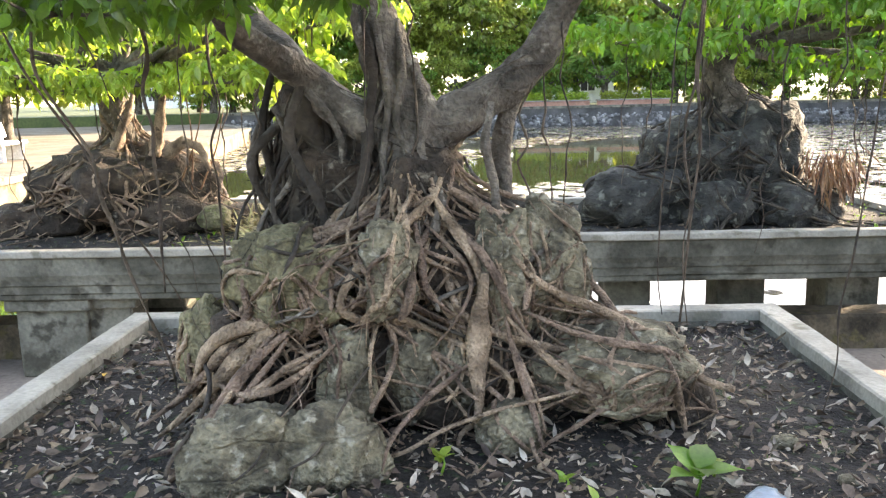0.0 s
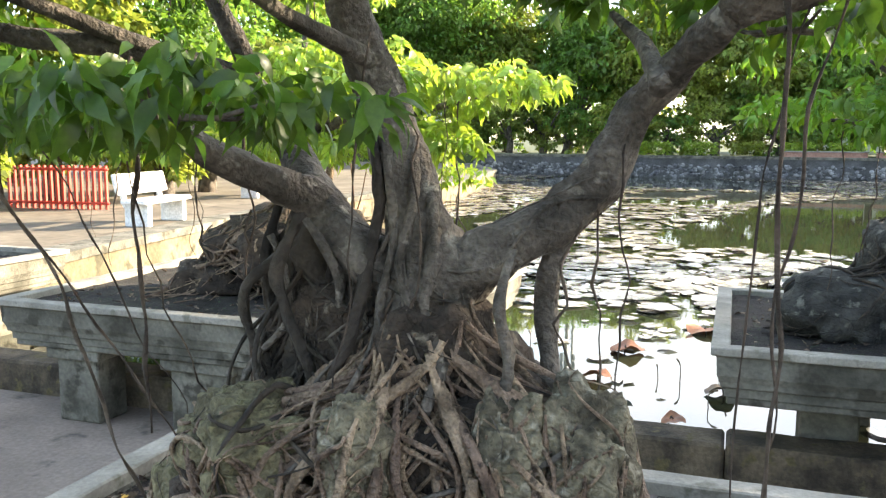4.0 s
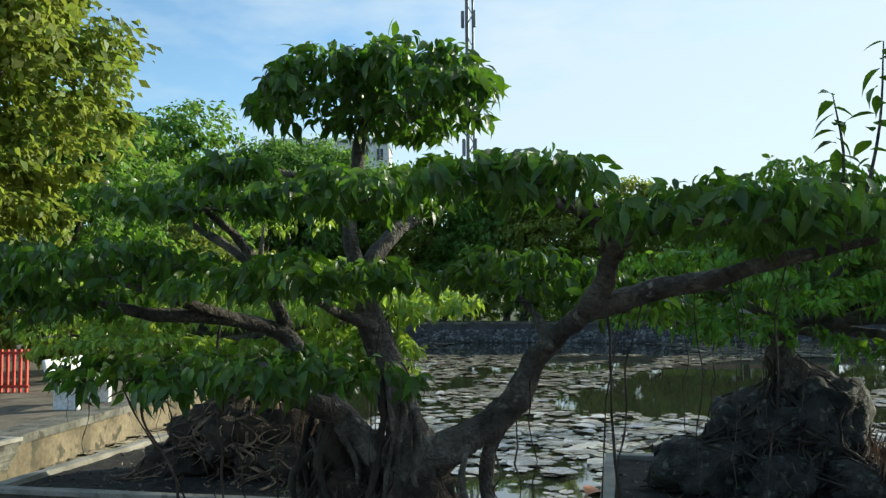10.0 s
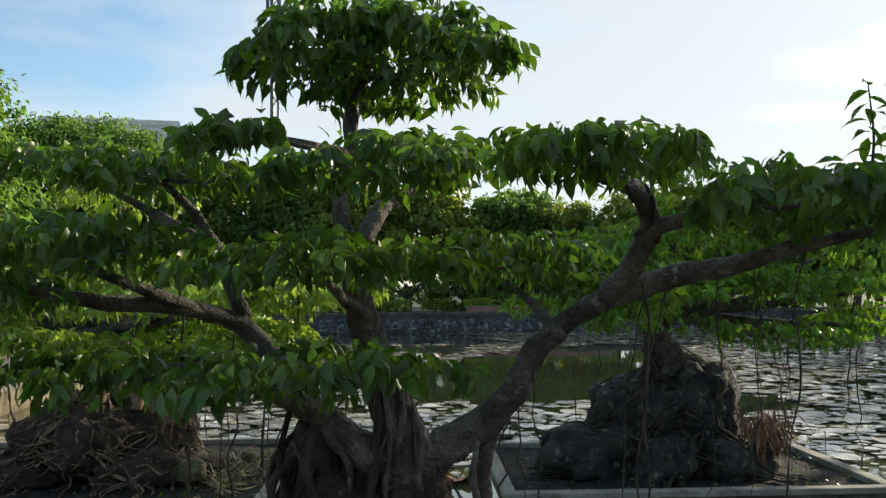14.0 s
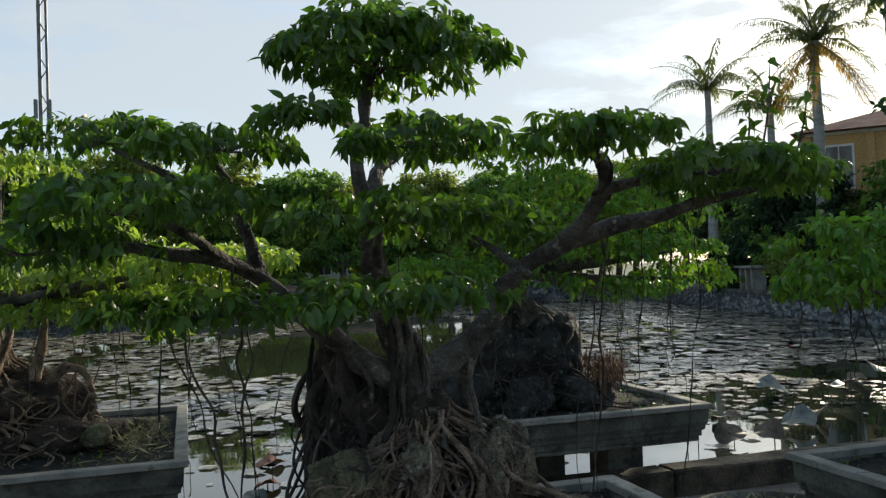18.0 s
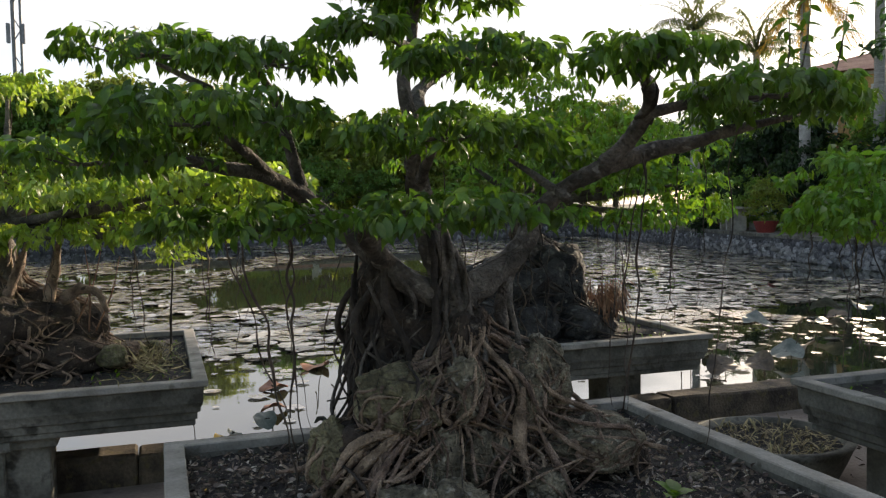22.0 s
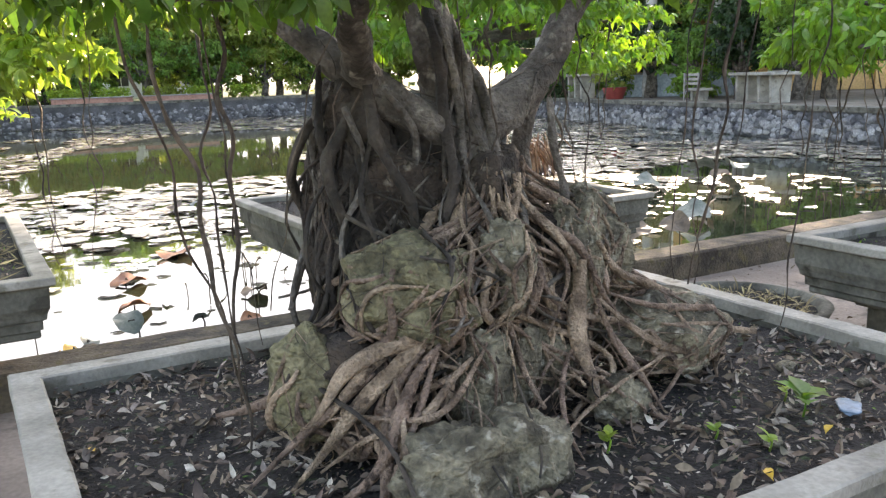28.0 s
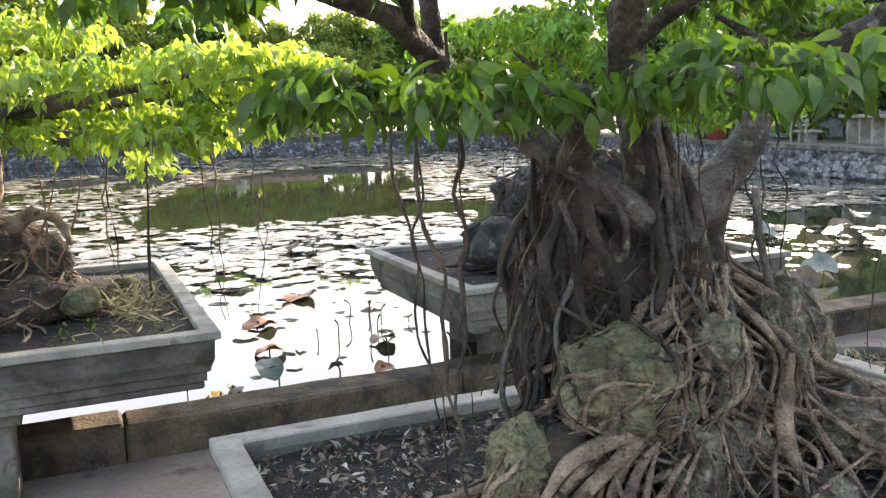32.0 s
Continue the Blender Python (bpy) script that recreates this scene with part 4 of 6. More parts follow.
for k, (r, *p) in enumerate(ROOTS):
    q = []
    for c in smooth_path(p, 0.06):
        c = c[1].copy()
        near, normal, _, dist = bvh.find_nearest(c)
        if near is not None and dist < 0.16 and c.z > 0.56:
            c = c.lerp(near + normal * r * 0.45, 0.85)
        q.append(c)
    for _ in range(3):
        q = [q[0]] + [(q[i - 1] + q[i] * 2 + q[i + 1]) / 4 for i in range(1, len(q) - 1)] + [q[-1]]
    n = len(q)
    limb("root", q, [r * 1.3 * (1.15 - 0.45 * i / n) * min(1.0, 0.3 + 0.22 * i, 0.3 + 0.16 * (n - 1 - i)) for i in range(n)], ROOT, tree, sides=8, step=0.025, rough=0.22, seed=k + 40, flute=0.06)
# thick roots grown onto the trunk and hanging down the stump
for k, (r, *p) in enumerate(((0.016, (-0.380, 2.740, 1.92), (-0.350, 2.680, 1.75), (-0.320, 2.650, 1.58), (-0.335, 2.610, 1.42), (-0.350, 2.540, 1.26), (-0.400, 2.520, 1.14)),
                             (0.020, (-0.200, 2.710, 1.62), (-0.170, 2.630, 1.46), (-0.180, 2.590, 1.32), (-0.120, 2.540, 1.20), (-0.140, 2.480, 1.10)),
                             (0.013, (-0.250, 2.710, 1.74), (-0.230, 2.650, 1.58), (-0.250, 2.605, 1.42), (-0.190, 2.550, 1.28), (-0.210, 2.500, 1.14)),
                             (0.018, (-0.58, 2.72, 1.52), (-0.60, 2.67, 1.36), (-0.57, 2.66, 1.20), (-0.60, 2.64, 1.04), (-0.58, 2.58, 0.94)),
                             (0.014, (-0.66, 2.78, 1.60), (-0.69, 2.72, 1.42), (-0.66, 2.70, 1.22), (-0.70, 2.68, 1.02), (-0.72, 2.62, 0.84)),
                             (0.017, (-0.49, 2.72, 1.46), (-0.47, 2.67, 1.32), (-0.49, 2.65, 1.18), (-0.46, 2.62, 1.06)),
                             (0.012, (-0.40, 2.70, 1.40), (-0.41, 2.66, 1.28), (-0.38, 2.63, 1.16), (-0.40, 2.58, 1.06)),
                             (0.014, (0.04, 2.60, 1.48), (0.02, 2.55, 1.34), (0.05, 2.54, 1.22), (0.03, 2.50, 1.12)))):
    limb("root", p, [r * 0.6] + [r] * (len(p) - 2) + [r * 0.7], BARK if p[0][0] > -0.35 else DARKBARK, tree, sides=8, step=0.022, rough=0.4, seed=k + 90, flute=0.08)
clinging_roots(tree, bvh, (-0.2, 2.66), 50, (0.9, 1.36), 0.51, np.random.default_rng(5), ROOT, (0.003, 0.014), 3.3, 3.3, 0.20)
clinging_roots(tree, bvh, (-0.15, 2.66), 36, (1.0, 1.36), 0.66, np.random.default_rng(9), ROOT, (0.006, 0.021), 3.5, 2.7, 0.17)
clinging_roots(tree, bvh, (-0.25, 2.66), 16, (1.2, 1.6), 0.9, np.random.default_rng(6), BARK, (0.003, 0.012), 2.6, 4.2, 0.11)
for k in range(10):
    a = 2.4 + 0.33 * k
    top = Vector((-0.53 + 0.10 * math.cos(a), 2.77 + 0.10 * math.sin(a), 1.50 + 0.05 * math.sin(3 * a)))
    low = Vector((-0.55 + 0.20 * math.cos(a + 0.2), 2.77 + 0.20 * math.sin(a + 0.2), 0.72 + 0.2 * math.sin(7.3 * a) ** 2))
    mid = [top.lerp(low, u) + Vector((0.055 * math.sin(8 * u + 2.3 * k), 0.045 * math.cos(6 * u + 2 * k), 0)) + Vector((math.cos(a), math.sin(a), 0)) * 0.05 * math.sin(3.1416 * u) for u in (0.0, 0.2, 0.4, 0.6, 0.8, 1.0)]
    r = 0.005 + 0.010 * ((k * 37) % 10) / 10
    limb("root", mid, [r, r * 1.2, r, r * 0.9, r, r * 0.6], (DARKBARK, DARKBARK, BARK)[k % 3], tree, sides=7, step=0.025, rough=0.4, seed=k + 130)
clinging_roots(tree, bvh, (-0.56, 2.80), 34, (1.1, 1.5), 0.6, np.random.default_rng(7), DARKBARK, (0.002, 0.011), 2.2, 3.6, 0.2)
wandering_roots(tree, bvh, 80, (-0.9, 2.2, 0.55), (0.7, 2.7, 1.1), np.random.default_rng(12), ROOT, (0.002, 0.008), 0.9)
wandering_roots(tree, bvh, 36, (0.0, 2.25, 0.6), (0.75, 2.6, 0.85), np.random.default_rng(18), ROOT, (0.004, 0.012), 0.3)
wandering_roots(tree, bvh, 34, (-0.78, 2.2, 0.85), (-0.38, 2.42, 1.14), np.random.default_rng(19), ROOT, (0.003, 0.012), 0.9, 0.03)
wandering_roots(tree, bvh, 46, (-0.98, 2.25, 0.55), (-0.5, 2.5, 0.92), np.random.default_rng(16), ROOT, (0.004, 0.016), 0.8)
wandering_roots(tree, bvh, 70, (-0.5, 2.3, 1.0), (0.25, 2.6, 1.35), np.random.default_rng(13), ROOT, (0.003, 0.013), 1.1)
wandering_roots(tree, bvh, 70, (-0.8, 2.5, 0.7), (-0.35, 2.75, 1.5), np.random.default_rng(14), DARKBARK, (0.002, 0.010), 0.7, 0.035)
wandering_roots(tree, bvh, 24, (-0.4, 2.45, 1.2), (0.1, 2.6, 1.6), np.random.default_rng(15), BARK, (0.002, 0.007), 0.7, 0.03)


def strand(parent, top, foot, r, rng, name="aerial_root", mat=None, sway=0.05):
    """A thin root hanging from a limb, slightly bent, with small knots."""
    top, foot = Vector(top), Vector(foot)
    r *= 0.52
    bow = Vector((rng.normal(0, sway), rng.normal(0, sway), 0))
    pts = [top.lerp(foot, u) + bow * u * (1 - u) * 2 + Vector((rng.normal(0, 0.012), rng.normal(0, 0.012), 0)) for u in np.linspace(0, 1, 11)]
    pts[0] = top
    return limb(name, pts, [r * f for f in (0.9, 1.0, 1.1, 0.9, 1.05, 0.9, 1.0, 0.85, 0.9, 0.7, 0.5)], mat or AERIAL, parent, sides=5, step=0.035, rough=0.6, seed=int(r * 90000))


rng = np.random.default_rng(17)
for top, foot, r in (((-1.29, 2.31, 1.72), (-0.94, 2.86, 0.52), 0.007), ((-1.22, 2.34, 1.70), (-0.98, 2.62, 0.54), 0.010), ((-1.02, 2.6, 1.95), (-1.0, 2.6, 0.9), 0.011), ((-0.92, 3.0, 1.88), (-0.90, 2.9, 0.55), 0.008),
                     ((-1.1, 2.36, 1.70), (-0.9, 2.75, 0.8), 0.005), ((-0.8, 2.3, 1.68), (-0.86, 2.72, 0.9), 0.005), ((0.58, 2.3, 2.05), (0.60, 2.54, 0.80), 0.010), ((0.72, 2.48, 2.05), (0.62, 2.50, 0.80), 0.006), ((0.66, 2.5, 2.04), (0.56, 2.56, 0.82), 0.005),
                     ((1.21, 2.44, 2.16), (1.05, 2.49, 0.52), 0.006), ((0.90, 2.47, 2.1), (0.86, 2.6, 1.0), 0.005), ((0.28, 2.76, 1.78), (0.28, 2.70, 1.02), 0.006), ((0.22, 2.79, 1.64), (0.24, 2.70, 1.0), 0.005), ((0.17, 2.78, 1.58), (0.17, 2.72, 1.1), 0.007),
                     ((-0.30, 2.55, 1.98), (-0.36, 2.45, 1.1), 0.005), ((-0.22, 2.56, 1.80), (-0.24, 2.50, 1.2), 0.006), ((-0.58, 2.66, 1.52), (-0.64, 2.62, 1.0), 0.008), ((-0.66, 2.6, 1.55), (-0.70, 2.66, 0.9), 0.006), ((1.02, 2.45, 2.12), (1.0, 2.5, 1.2), 0.004), ((-0.55, 2.7, 1.45), (-0.52, 2.6, 1.1), 0.01)):
    strand(tree, top, foot, r, rng)
rng = np.random.default_rng(21)
PADS = (((-0.31, 2.60, 2.825), (0.47, 0.43, 0.235), 2400), ((-0.26, 2.10, 2.40), (0.32, 0.30, 0.075), 520), ((0.31, 1.84, 2.40), (0.28, 0.27, 0.08), 470),
        ((0.98, 1.95, 2.28), (0.38, 0.38, 0.10), 800), ((-1.08, 2.62, 2.45), (0.34, 0.32, 0.08), 480), ((-1.55, 3.02, 2.54), (0.36, 0.34, 0.09), 520),
        ((-0.75, 2.16, 2.51), (0.17, 0.17, 0.06), 170), ((-0.46, 1.98, 1.78), (0.38, 0.32, 0.08), 330), ((-1.14, 2.36, 1.75), (0.44, 0.34, 0.08), 620),
        ((-1.36, 2.28, 2.16), (0.46, 0.40, 0.11), 800), ((-0.46, 2.14, 2.10), (0.40, 0.32, 0.09), 640), ((0.22, 2.98, 2.13), (0.36, 0.30, 0.12), 560),
        ((1.45, 2.38, 2.27), (0.44, 0.40, 0.13), 800), ((-0.06, 3.14, 2.58), (0.34, 0.30, 0.10), 460), ((-1.75, 2.5, 2.02), (0.4, 0.4, 0.10), 520), ((0.62, 2.9, 2.0), (0.3, 0.28, 0.1), 320))
for k, (base, tip) in enumerate((((1.42, 2.28, 2.32), (1.50, 2.26, 2.88)), ((1.36, 2.3, 2.34), (1.33, 2.22, 2.70)), ((1.62, 2.3, 2.3), (1.72, 2.26, 2.78)))):
    b, t = Vector(base), Vector(tip)
    shoot = limb("shoot", (b, b.lerp(t, 0.5) + Vector((0.02, 0, 0)), t), (0.006, 0.005, 0.002), BARK, tree, sides=5, step=0.06)
    q = [(*b.lerp(t, u), i * 2.4 + k, -0.15 + rng.normal(0, 0.3), rng.normal(0, 0.3), 0.105 * rng.uniform(0.75, 1.15)) for i, u in enumerate(np.linspace(0.0, 1.0, 20))]
    part("leaf_spray", scattered("leaf_spray", q, SHAPES, rng), LEAF, shoot)
LEAF_MESHES = []
for k, (v, f) in enumerate(SHAPES):
    me = bpy.data.meshes.new("leaf")
    me.from_pydata((v * 0.085).tolist(), [], f.tolist())
    me.materials.append(LEAF)
    me.shade_smooth()
    LEAF_MESHES.append(me)
for k, (at, size, count) in enumerate(PADS):
    poses = pad_poses(rng, at, size, int(count * 1.2))
    pad = tagged(part("foliage_pad", scattered("foliage_pad", poses, SHAPES, rng), LEAF, tree), kind="stuff")
    # bare twigs that carry the pad
    for j in range(7):
        a = j * 0.9 + k
        r = rng.uniform(0.5, 0.85)
        limb("twig", (at, (at[0] + size[0] * 0.45 * r * math.cos(a), at[1] + size[1] * 0.45 * r * math.sin(a), at[2] - 0.01), (at[0] + size[0] * r * math.cos(a), at[1] + size[1] * r * math.sin(a), at[2] + size[2] * 0.4)), (0.009, 0.006, 0.002), BARK, pad, sides=4, step=0.06)
    if k == 7:
        for q in pad_poses(rng, at, size, 280):
            o = new("leaf", LEAF_MESHES[rng.integers(0, 4)])
            o.parent = pad
            o.matrix_basis = Matrix.Translation(q[:3]) @ Euler((q[4], q[5], q[3])).to_matrix().to_4x4() @ Matrix.Scale(q[6] / 0.085, 4)


# ---- litter and small plants in the trays ----
def litter(x0, x1, y0, y1, z, count, rng, avoid=None):
    p = np.zeros((count, 7))
    p[:, 0], p[:, 1], p[:, 2] = rng.uniform(x0, x1, count), rng.uniform(y0, y1, count), z + rng.uniform(0.002, 0.022, count)
    p[:, 3], p[:, 4], p[:, 5], p[:, 6] = rng.uniform(0, 6.28, count), rng.normal(0.05, 0.3, count), rng.normal(0, 0.7, count), 0.009 + 0.054 * rng.random(count) ** 3.0
    return p


DRYSHAPES = [leaf_shape(1, 0.45, -0.5, 0.5), leaf_shape(1, 0.38, 0.5, -0.6), leaf_shape(1, 0.5, 0.2, 0.8), leaf_shape(1, 0.3, -0.9, 0.9)]
rng = np.random.default_rng(29)
tagged(part("leaf_litter", scattered("leaf_litter", litter(-1.44, 1.18, 1.67, 3.56, RIM_Z - 0.07, 6200, rng), DRYSHAPES, rng), DRY), "curled dry brown leaves strewn over the soil", "leaf litter", kind="stuff")
tagged(part("leaf_litter", scattered("leaf_litter", litter(-1.44, 1.18, 1.67, 3.56, RIM_Z - 0.07, 2600, rng), DRYSHAPES, rng), PALEDRY), "bleached grey fragments of dry leaves on the soil", "leaf litter", kind="stuff")
tagged(part("leaf_litter", scattered("leaf_litter", litter(-4.3, -1.4, 5.45, 7.9, RIM_Z - 0.045, 1100, rng), DRYSHAPES, rng), DRY), "dry leaves and twigs on the tray's soil", "leaf litter", kind="stuff")
tagged(part("leaf_litter", scattered("leaf_litter", litter(0.6, 3.3, 5.75, 7.5, RIM_Z - 0.045, 900, rng), DRYSHAPES, rng), DRY), "dry leaves on the dark soil over the water", "leaf litter", kind="stuff")
tagged(part("leaf_litter", scattered("leaf_litter", litter(2.0, 5.5, 3.9, 5.8, GROUND_Z, 420, rng), DRYSHAPES, rng), DRY), "dry leaves swept against the kerb", "leaf litter", kind="stuff")
tagged(part("moss", scattered("moss", litter(-1.44, 1.18, 1.67, 3.56, RIM_Z - 0.075, 700, rng) * np.array((1, 1, 1, 1, 1, 1, 0.3)), DRYSHAPES, rng), LEAF), "small weeds and moss on the soil", "moss", kind="stuff")


for x0, x1, y0, y1, n in ((-2.1, -1.4, 5.45, 7.6, 260), (2.7, 3.3, 5.75, 7.4, 160), (2.7, 4.9, 3.0, 3.55, 260)):
    q = litter(x0, x1, y0, y1, RIM_Z - 0.05, n, rng)
    q[:, 4] = rng.uniform(0.4, 1.3, n)
    tagged(part("weeds", scattered("weeds", q, [leaf_shape(1, 0.16, 0.6, 0.2), leaf_shape(1, 0.4, 0.4, 0.2)], rng), MIDLEAF), "low green weeds and grass on the tray's soil", "weeds", kind="stuff")


def seedling(at, leaves, size, mat, label, stem=0.06, seed=1):
    r = np.random.default_rng(seed)
    t = thing("seedling", label, "plant", at)
    x, y, z = at
    limb("stem", ((x, y, z - 0.01), (x + 0.01, y, z + stem * 0.5), (x, y + 0.01, z + stem)), (0.004, 0.003, 0.002), mat, t, sides=5, step=0.02)
    for k in range(leaves):
        a, tilt = k * 2.4 + r.uniform(-0.3, 0.3), r.uniform(0.3, 0.95)
        me = bpy.data.meshes.new("leaf")
        v, f = leaf_shape(size * r.uniform(0.7, 1.1), size * 0.55, 0.5, 0.2)
        m = Matrix.Translation((x, y, z + stem * (0.5 + 0.5 * k / leaves))) @ Euler((tilt, r.uniform(-0.3, 0.3), a)).to_matrix().to_4x4()
        me.from_pydata([m @ Vector(q) for q in v.tolist()], [], f.tolist())
        me.shade_smooth()
        part("leaf", me, mat, t)
    return t


seedling((0.52, 1.97, 0.52), 6, 0.13, MIDLEAF, "small bright green seedling with broad leaves in the soil", 0.07, 1)
seedling((-0.12, 2.12, 0.51), 7, 0.05, SUNYELLOW, "tiny green weed at the foot of the rocks", 0.05, 2)
seedling((0.60, 2.10, 0.51), 5, 0.04, SUNYELLOW, "tiny green weed beside the tray's rim", 0.04, 3)
seedling((0.2, 2.02, 0.51), 5, 0.035, SUNYELLOW, "tiny green weed at the foot of the rocks", 0.03, 4)
seedling((0.26, 1.88, 0.51), 4, 0.05, SUNYELLOW, "small weed with pale green leaves by the rim", 0.035, 6)
scrap = boulder(bmesh.new(), (0, 0, 0), (0.05, 0.034, 0.008), 33, 3, 0.5)
bmesh.ops.transform(scrap, matrix=pose(0.67, 1.92, 0.525, 8, -5, 30), verts=scrap.verts)
tagged(part("plastic_scrap", scrap, SCRAP, smooth=True), "crumpled scrap of blue plastic lying on the soil", "litter")
for k, (x, y, yaw) in enumerate(((-1.37, 2.9, 0.4), (0.50, 1.86, 1.9), (0.12, 1.78, 2.6))):
    me = bpy.data.meshes.new("fallen_leaf")
    v, f = leaf_shape(0.06, 0.026, 0.5, 0.4)
    m = Matrix.Translation((x, y, 0.528)) @ Euler((0.15, 0.2, yaw)).to_matrix().to_4x4()
    me.from_pydata([m @ Vector(q) for q in v.tolist()], [], f.tolist())
    me.shade_smooth()
    tagged(part("fallen_leaf", me, LOTUSYELLOW), "fallen yellow leaf lying on the soil", "leaf")
for k, (x, y, s) in enumerate(((0.86, 2.3, 0.03), (0.93, 2.05, 0.022), (0.76, 2.75, 0.02), (-1.1, 2.1, 0.02), (0.3, 1.9, 0.025))):
    tagged(part("stone", boulder(bmesh.new(), (x, y, RIM_Z - 0.065), (s * 1.3, s, s * 0.7), 60 + k, 2, 0.3), ROCK, smooth=True), "small grey pebble lying on the soil", "stone")


# ---- neighbouring trees in their trays ----
def neighbour(name, label, x, y, lumps, trunk, seed, leaf_mat, pads, rock_mat, roots=60, root_mat=None):
    r = np.random.default_rng(seed)
    t = thing(name, label, "tree", (x, y, RIM_Z - 0.06))
    g = thing("rock_group", "dark rock mass wrapped in dead roots", "rocks", (x, y, RIM_Z - 0.06))
    obs = []
    for k, (dx, dy, z, sx, sy, sz) in enumerate(lumps):
        obs.append(part("rock", boulder(bmesh.new(), (x + dx, y + dy, z), (sx, sy, sz), seed + k, 4, 0.42, 0.3 * k, 1.6), rock_mat, g, smooth=True))
    obs.append(limb("trunk", [(x + a, y + b, c) for a, b, c, _ in trunk], [q[3] for q in trunk], BARK, t, sides=12, step=0.04, rough=0.2, seed=seed, flute=0.12))
    tx, ty, tz = x + trunk[-1][0], y + trunk[-1][1], trunk[-1][2]
    for at, size, count in pads:
        limb("limb", ((tx, ty, tz - 0.08), ((tx + at[0]) / 2, (ty + at[1]) / 2, (tz + at[2]) / 2 - 0.06), at), (0.05, 0.035, 0.012), BARK, t, seed=seed)
        tagged(part("foliage_pad", scattered("foliage_pad", pad_poses(r, at, size, count, 0.095, 0.5), SHAPES, r), leaf_mat, t), kind="stuff")
    bvh = surface_of(obs)
    clinging_roots(t, bvh, (x, y), roots, (0.8, tz - 0.25), RIM_Z - 0.04, r, root_mat or ROOT, (0.005, 0.022), 2.6, 4.2, 0.16, 0.4)
    wandering_roots(t, bvh, roots, (x - 0.8, y - 0.6, 0.62), (x + 0.9, y + 0.1, 1.2), r, root_mat or ROOT, (0.004, 0.014), 0.4, 0.05)
    for k in range(15):
        at, size, _ = pads[k % len(pads)]
        px, py = at[0] + r.uniform(-0.6, 0.6) * size[0], at[1] + r.uniform(-0.6, 0.6) * size[1]
        strand(t, (px, py, at[2]), (px + r.normal(0, 0.1), py + r.normal(0, 0.1), r.uniform(RIM_Z, 1.0)), r.uniform(0.005, 0.012), r)
    return t


neighbour("neighbour_tree", "trained fig tree with sunlit yellow-green leaves on a root-wrapped rock", -2.75, 6.6,
          ((0, 0, 0.84, 0.62, 0.42, 0.34), (-0.5, -0.2, 0.62, 0.35, 0.3, 0.18), (0.45, -0.25, 0.64, 0.42, 0.28, 0.17), (0.1, -0.3, 0.86, 0.4, 0.25, 0.25), (0.75, -0.1, 0.58, 0.25, 0.25, 0.14)),
          ((0, 0, 1.0, 0.26), (0.02, 0, 1.25, 0.15), (-0.04, 0, 1.5, 0.11), (0.03, 0, 1.8, 0.08)), 71, SUNYELLOW,
          (((-2.5, 6.5, 2.25), (0.7, 0.5, 0.14), 800), ((-3.5, 6.3, 1.85), (0.6, 0.5, 0.14), 700), ((-1.75, 6.1, 1.72), (0.5, 0.5, 0.14), 600), ((-2.7, 6.8, 2.8), (0.6, 0.5, 0.16), 700), ((-2.3, 5.9, 1.62), (0.5, 0.4, 0.1), 450), ((-3.2, 5.8, 1.7), (0.5, 0.4, 0.1), 450), ((-1.5, 5.35, 1.62), (0.4, 0.35, 0.12), 420), ((-1.85, 5.55, 1.92), (0.75, 0.5, 0.14), 1100), ((-0.85, 5.4, 1.98), (0.45, 0.4, 0.16), 620), ((-1.2, 5.0, 2.0), (0.4, 0.35, 0.12), 480), ((-1.12, 5.3, 1.66), (0.27, 0.28, 0.16), 420), ((-3.1, 6.4, 2.05), (0.85, 0.6, 0.22), 1000), ((-2.1, 6.3, 2.2), (0.6, 0.5, 0.18), 700), ((-3.9, 6.2, 2.1), (0.6, 0.5, 0.2), 700), ((-3.75, 5.9, 1.62), (0.55, 0.4, 0.16), 620), ((-3.05, 6.2, 1.58), (0.4, 0.4, 0.14), 420), ((-4.4, 6.3, 1.75), (0.5, 0.4, 0.2), 520)), PEAT, 70)
dark_tree = neighbour("neighbour_tree", "dark-leaved fig tree on a tall dark rock over the water", 1.85, 6.6,
          ((0.1, 0, 0.9, 0.5, 0.4, 0.46), (-0.55, -0.15, 0.68, 0.42, 0.3, 0.24), (0.55, -0.2, 0.66, 0.36, 0.3, 0.2), (0.0, -0.35, 0.66, 0.36, 0.22, 0.18), (0.35, 0.0, 1.0, 0.36, 0.3, 0.36), (-0.25, 0.1, 0.95, 0.35, 0.3, 0.34)),
          ((0.1, 0, 1.1, 0.24), (0.1, 0, 1.4, 0.15), (0.02, 0, 1.65, 0.11), (0.1, 0, 1.9, 0.08)), 83, MIDLEAF,
          (((1.9, 6.5, 2.35), (0.75, 0.5, 0.2), 900), ((2.8, 6.3, 2.0), (0.6, 0.5, 0.2), 800), ((1.05, 6.3, 1.85), (0.5, 0.45, 0.15), 600), ((2.1, 6.7, 2.9), (0.6, 0.5, 0.25), 800), ((2.7, 6.0, 1.62), (0.5, 0.4, 0.14), 500), ((1.6, 6.0, 1.75), (0.5, 0.4, 0.14), 450), ((3.3, 6.1, 1.98), (0.45, 0.4, 0.16), 480), ((1.25, 6.35, 2.2), (0.7, 0.6, 0.25), 900), ((2.5, 6.4, 2.5), (0.8, 0.6, 0.3), 1000), ((3.3, 6.5, 2.3), (0.7, 0.6, 0.3), 900), ((2.2, 6.1, 1.98), (0.8, 0.5, 0.2), 800), ((3.6, 6.3, 1.7), (0.5, 0.4, 0.2), 500)), DARKROCK, 60, DARKBARK)
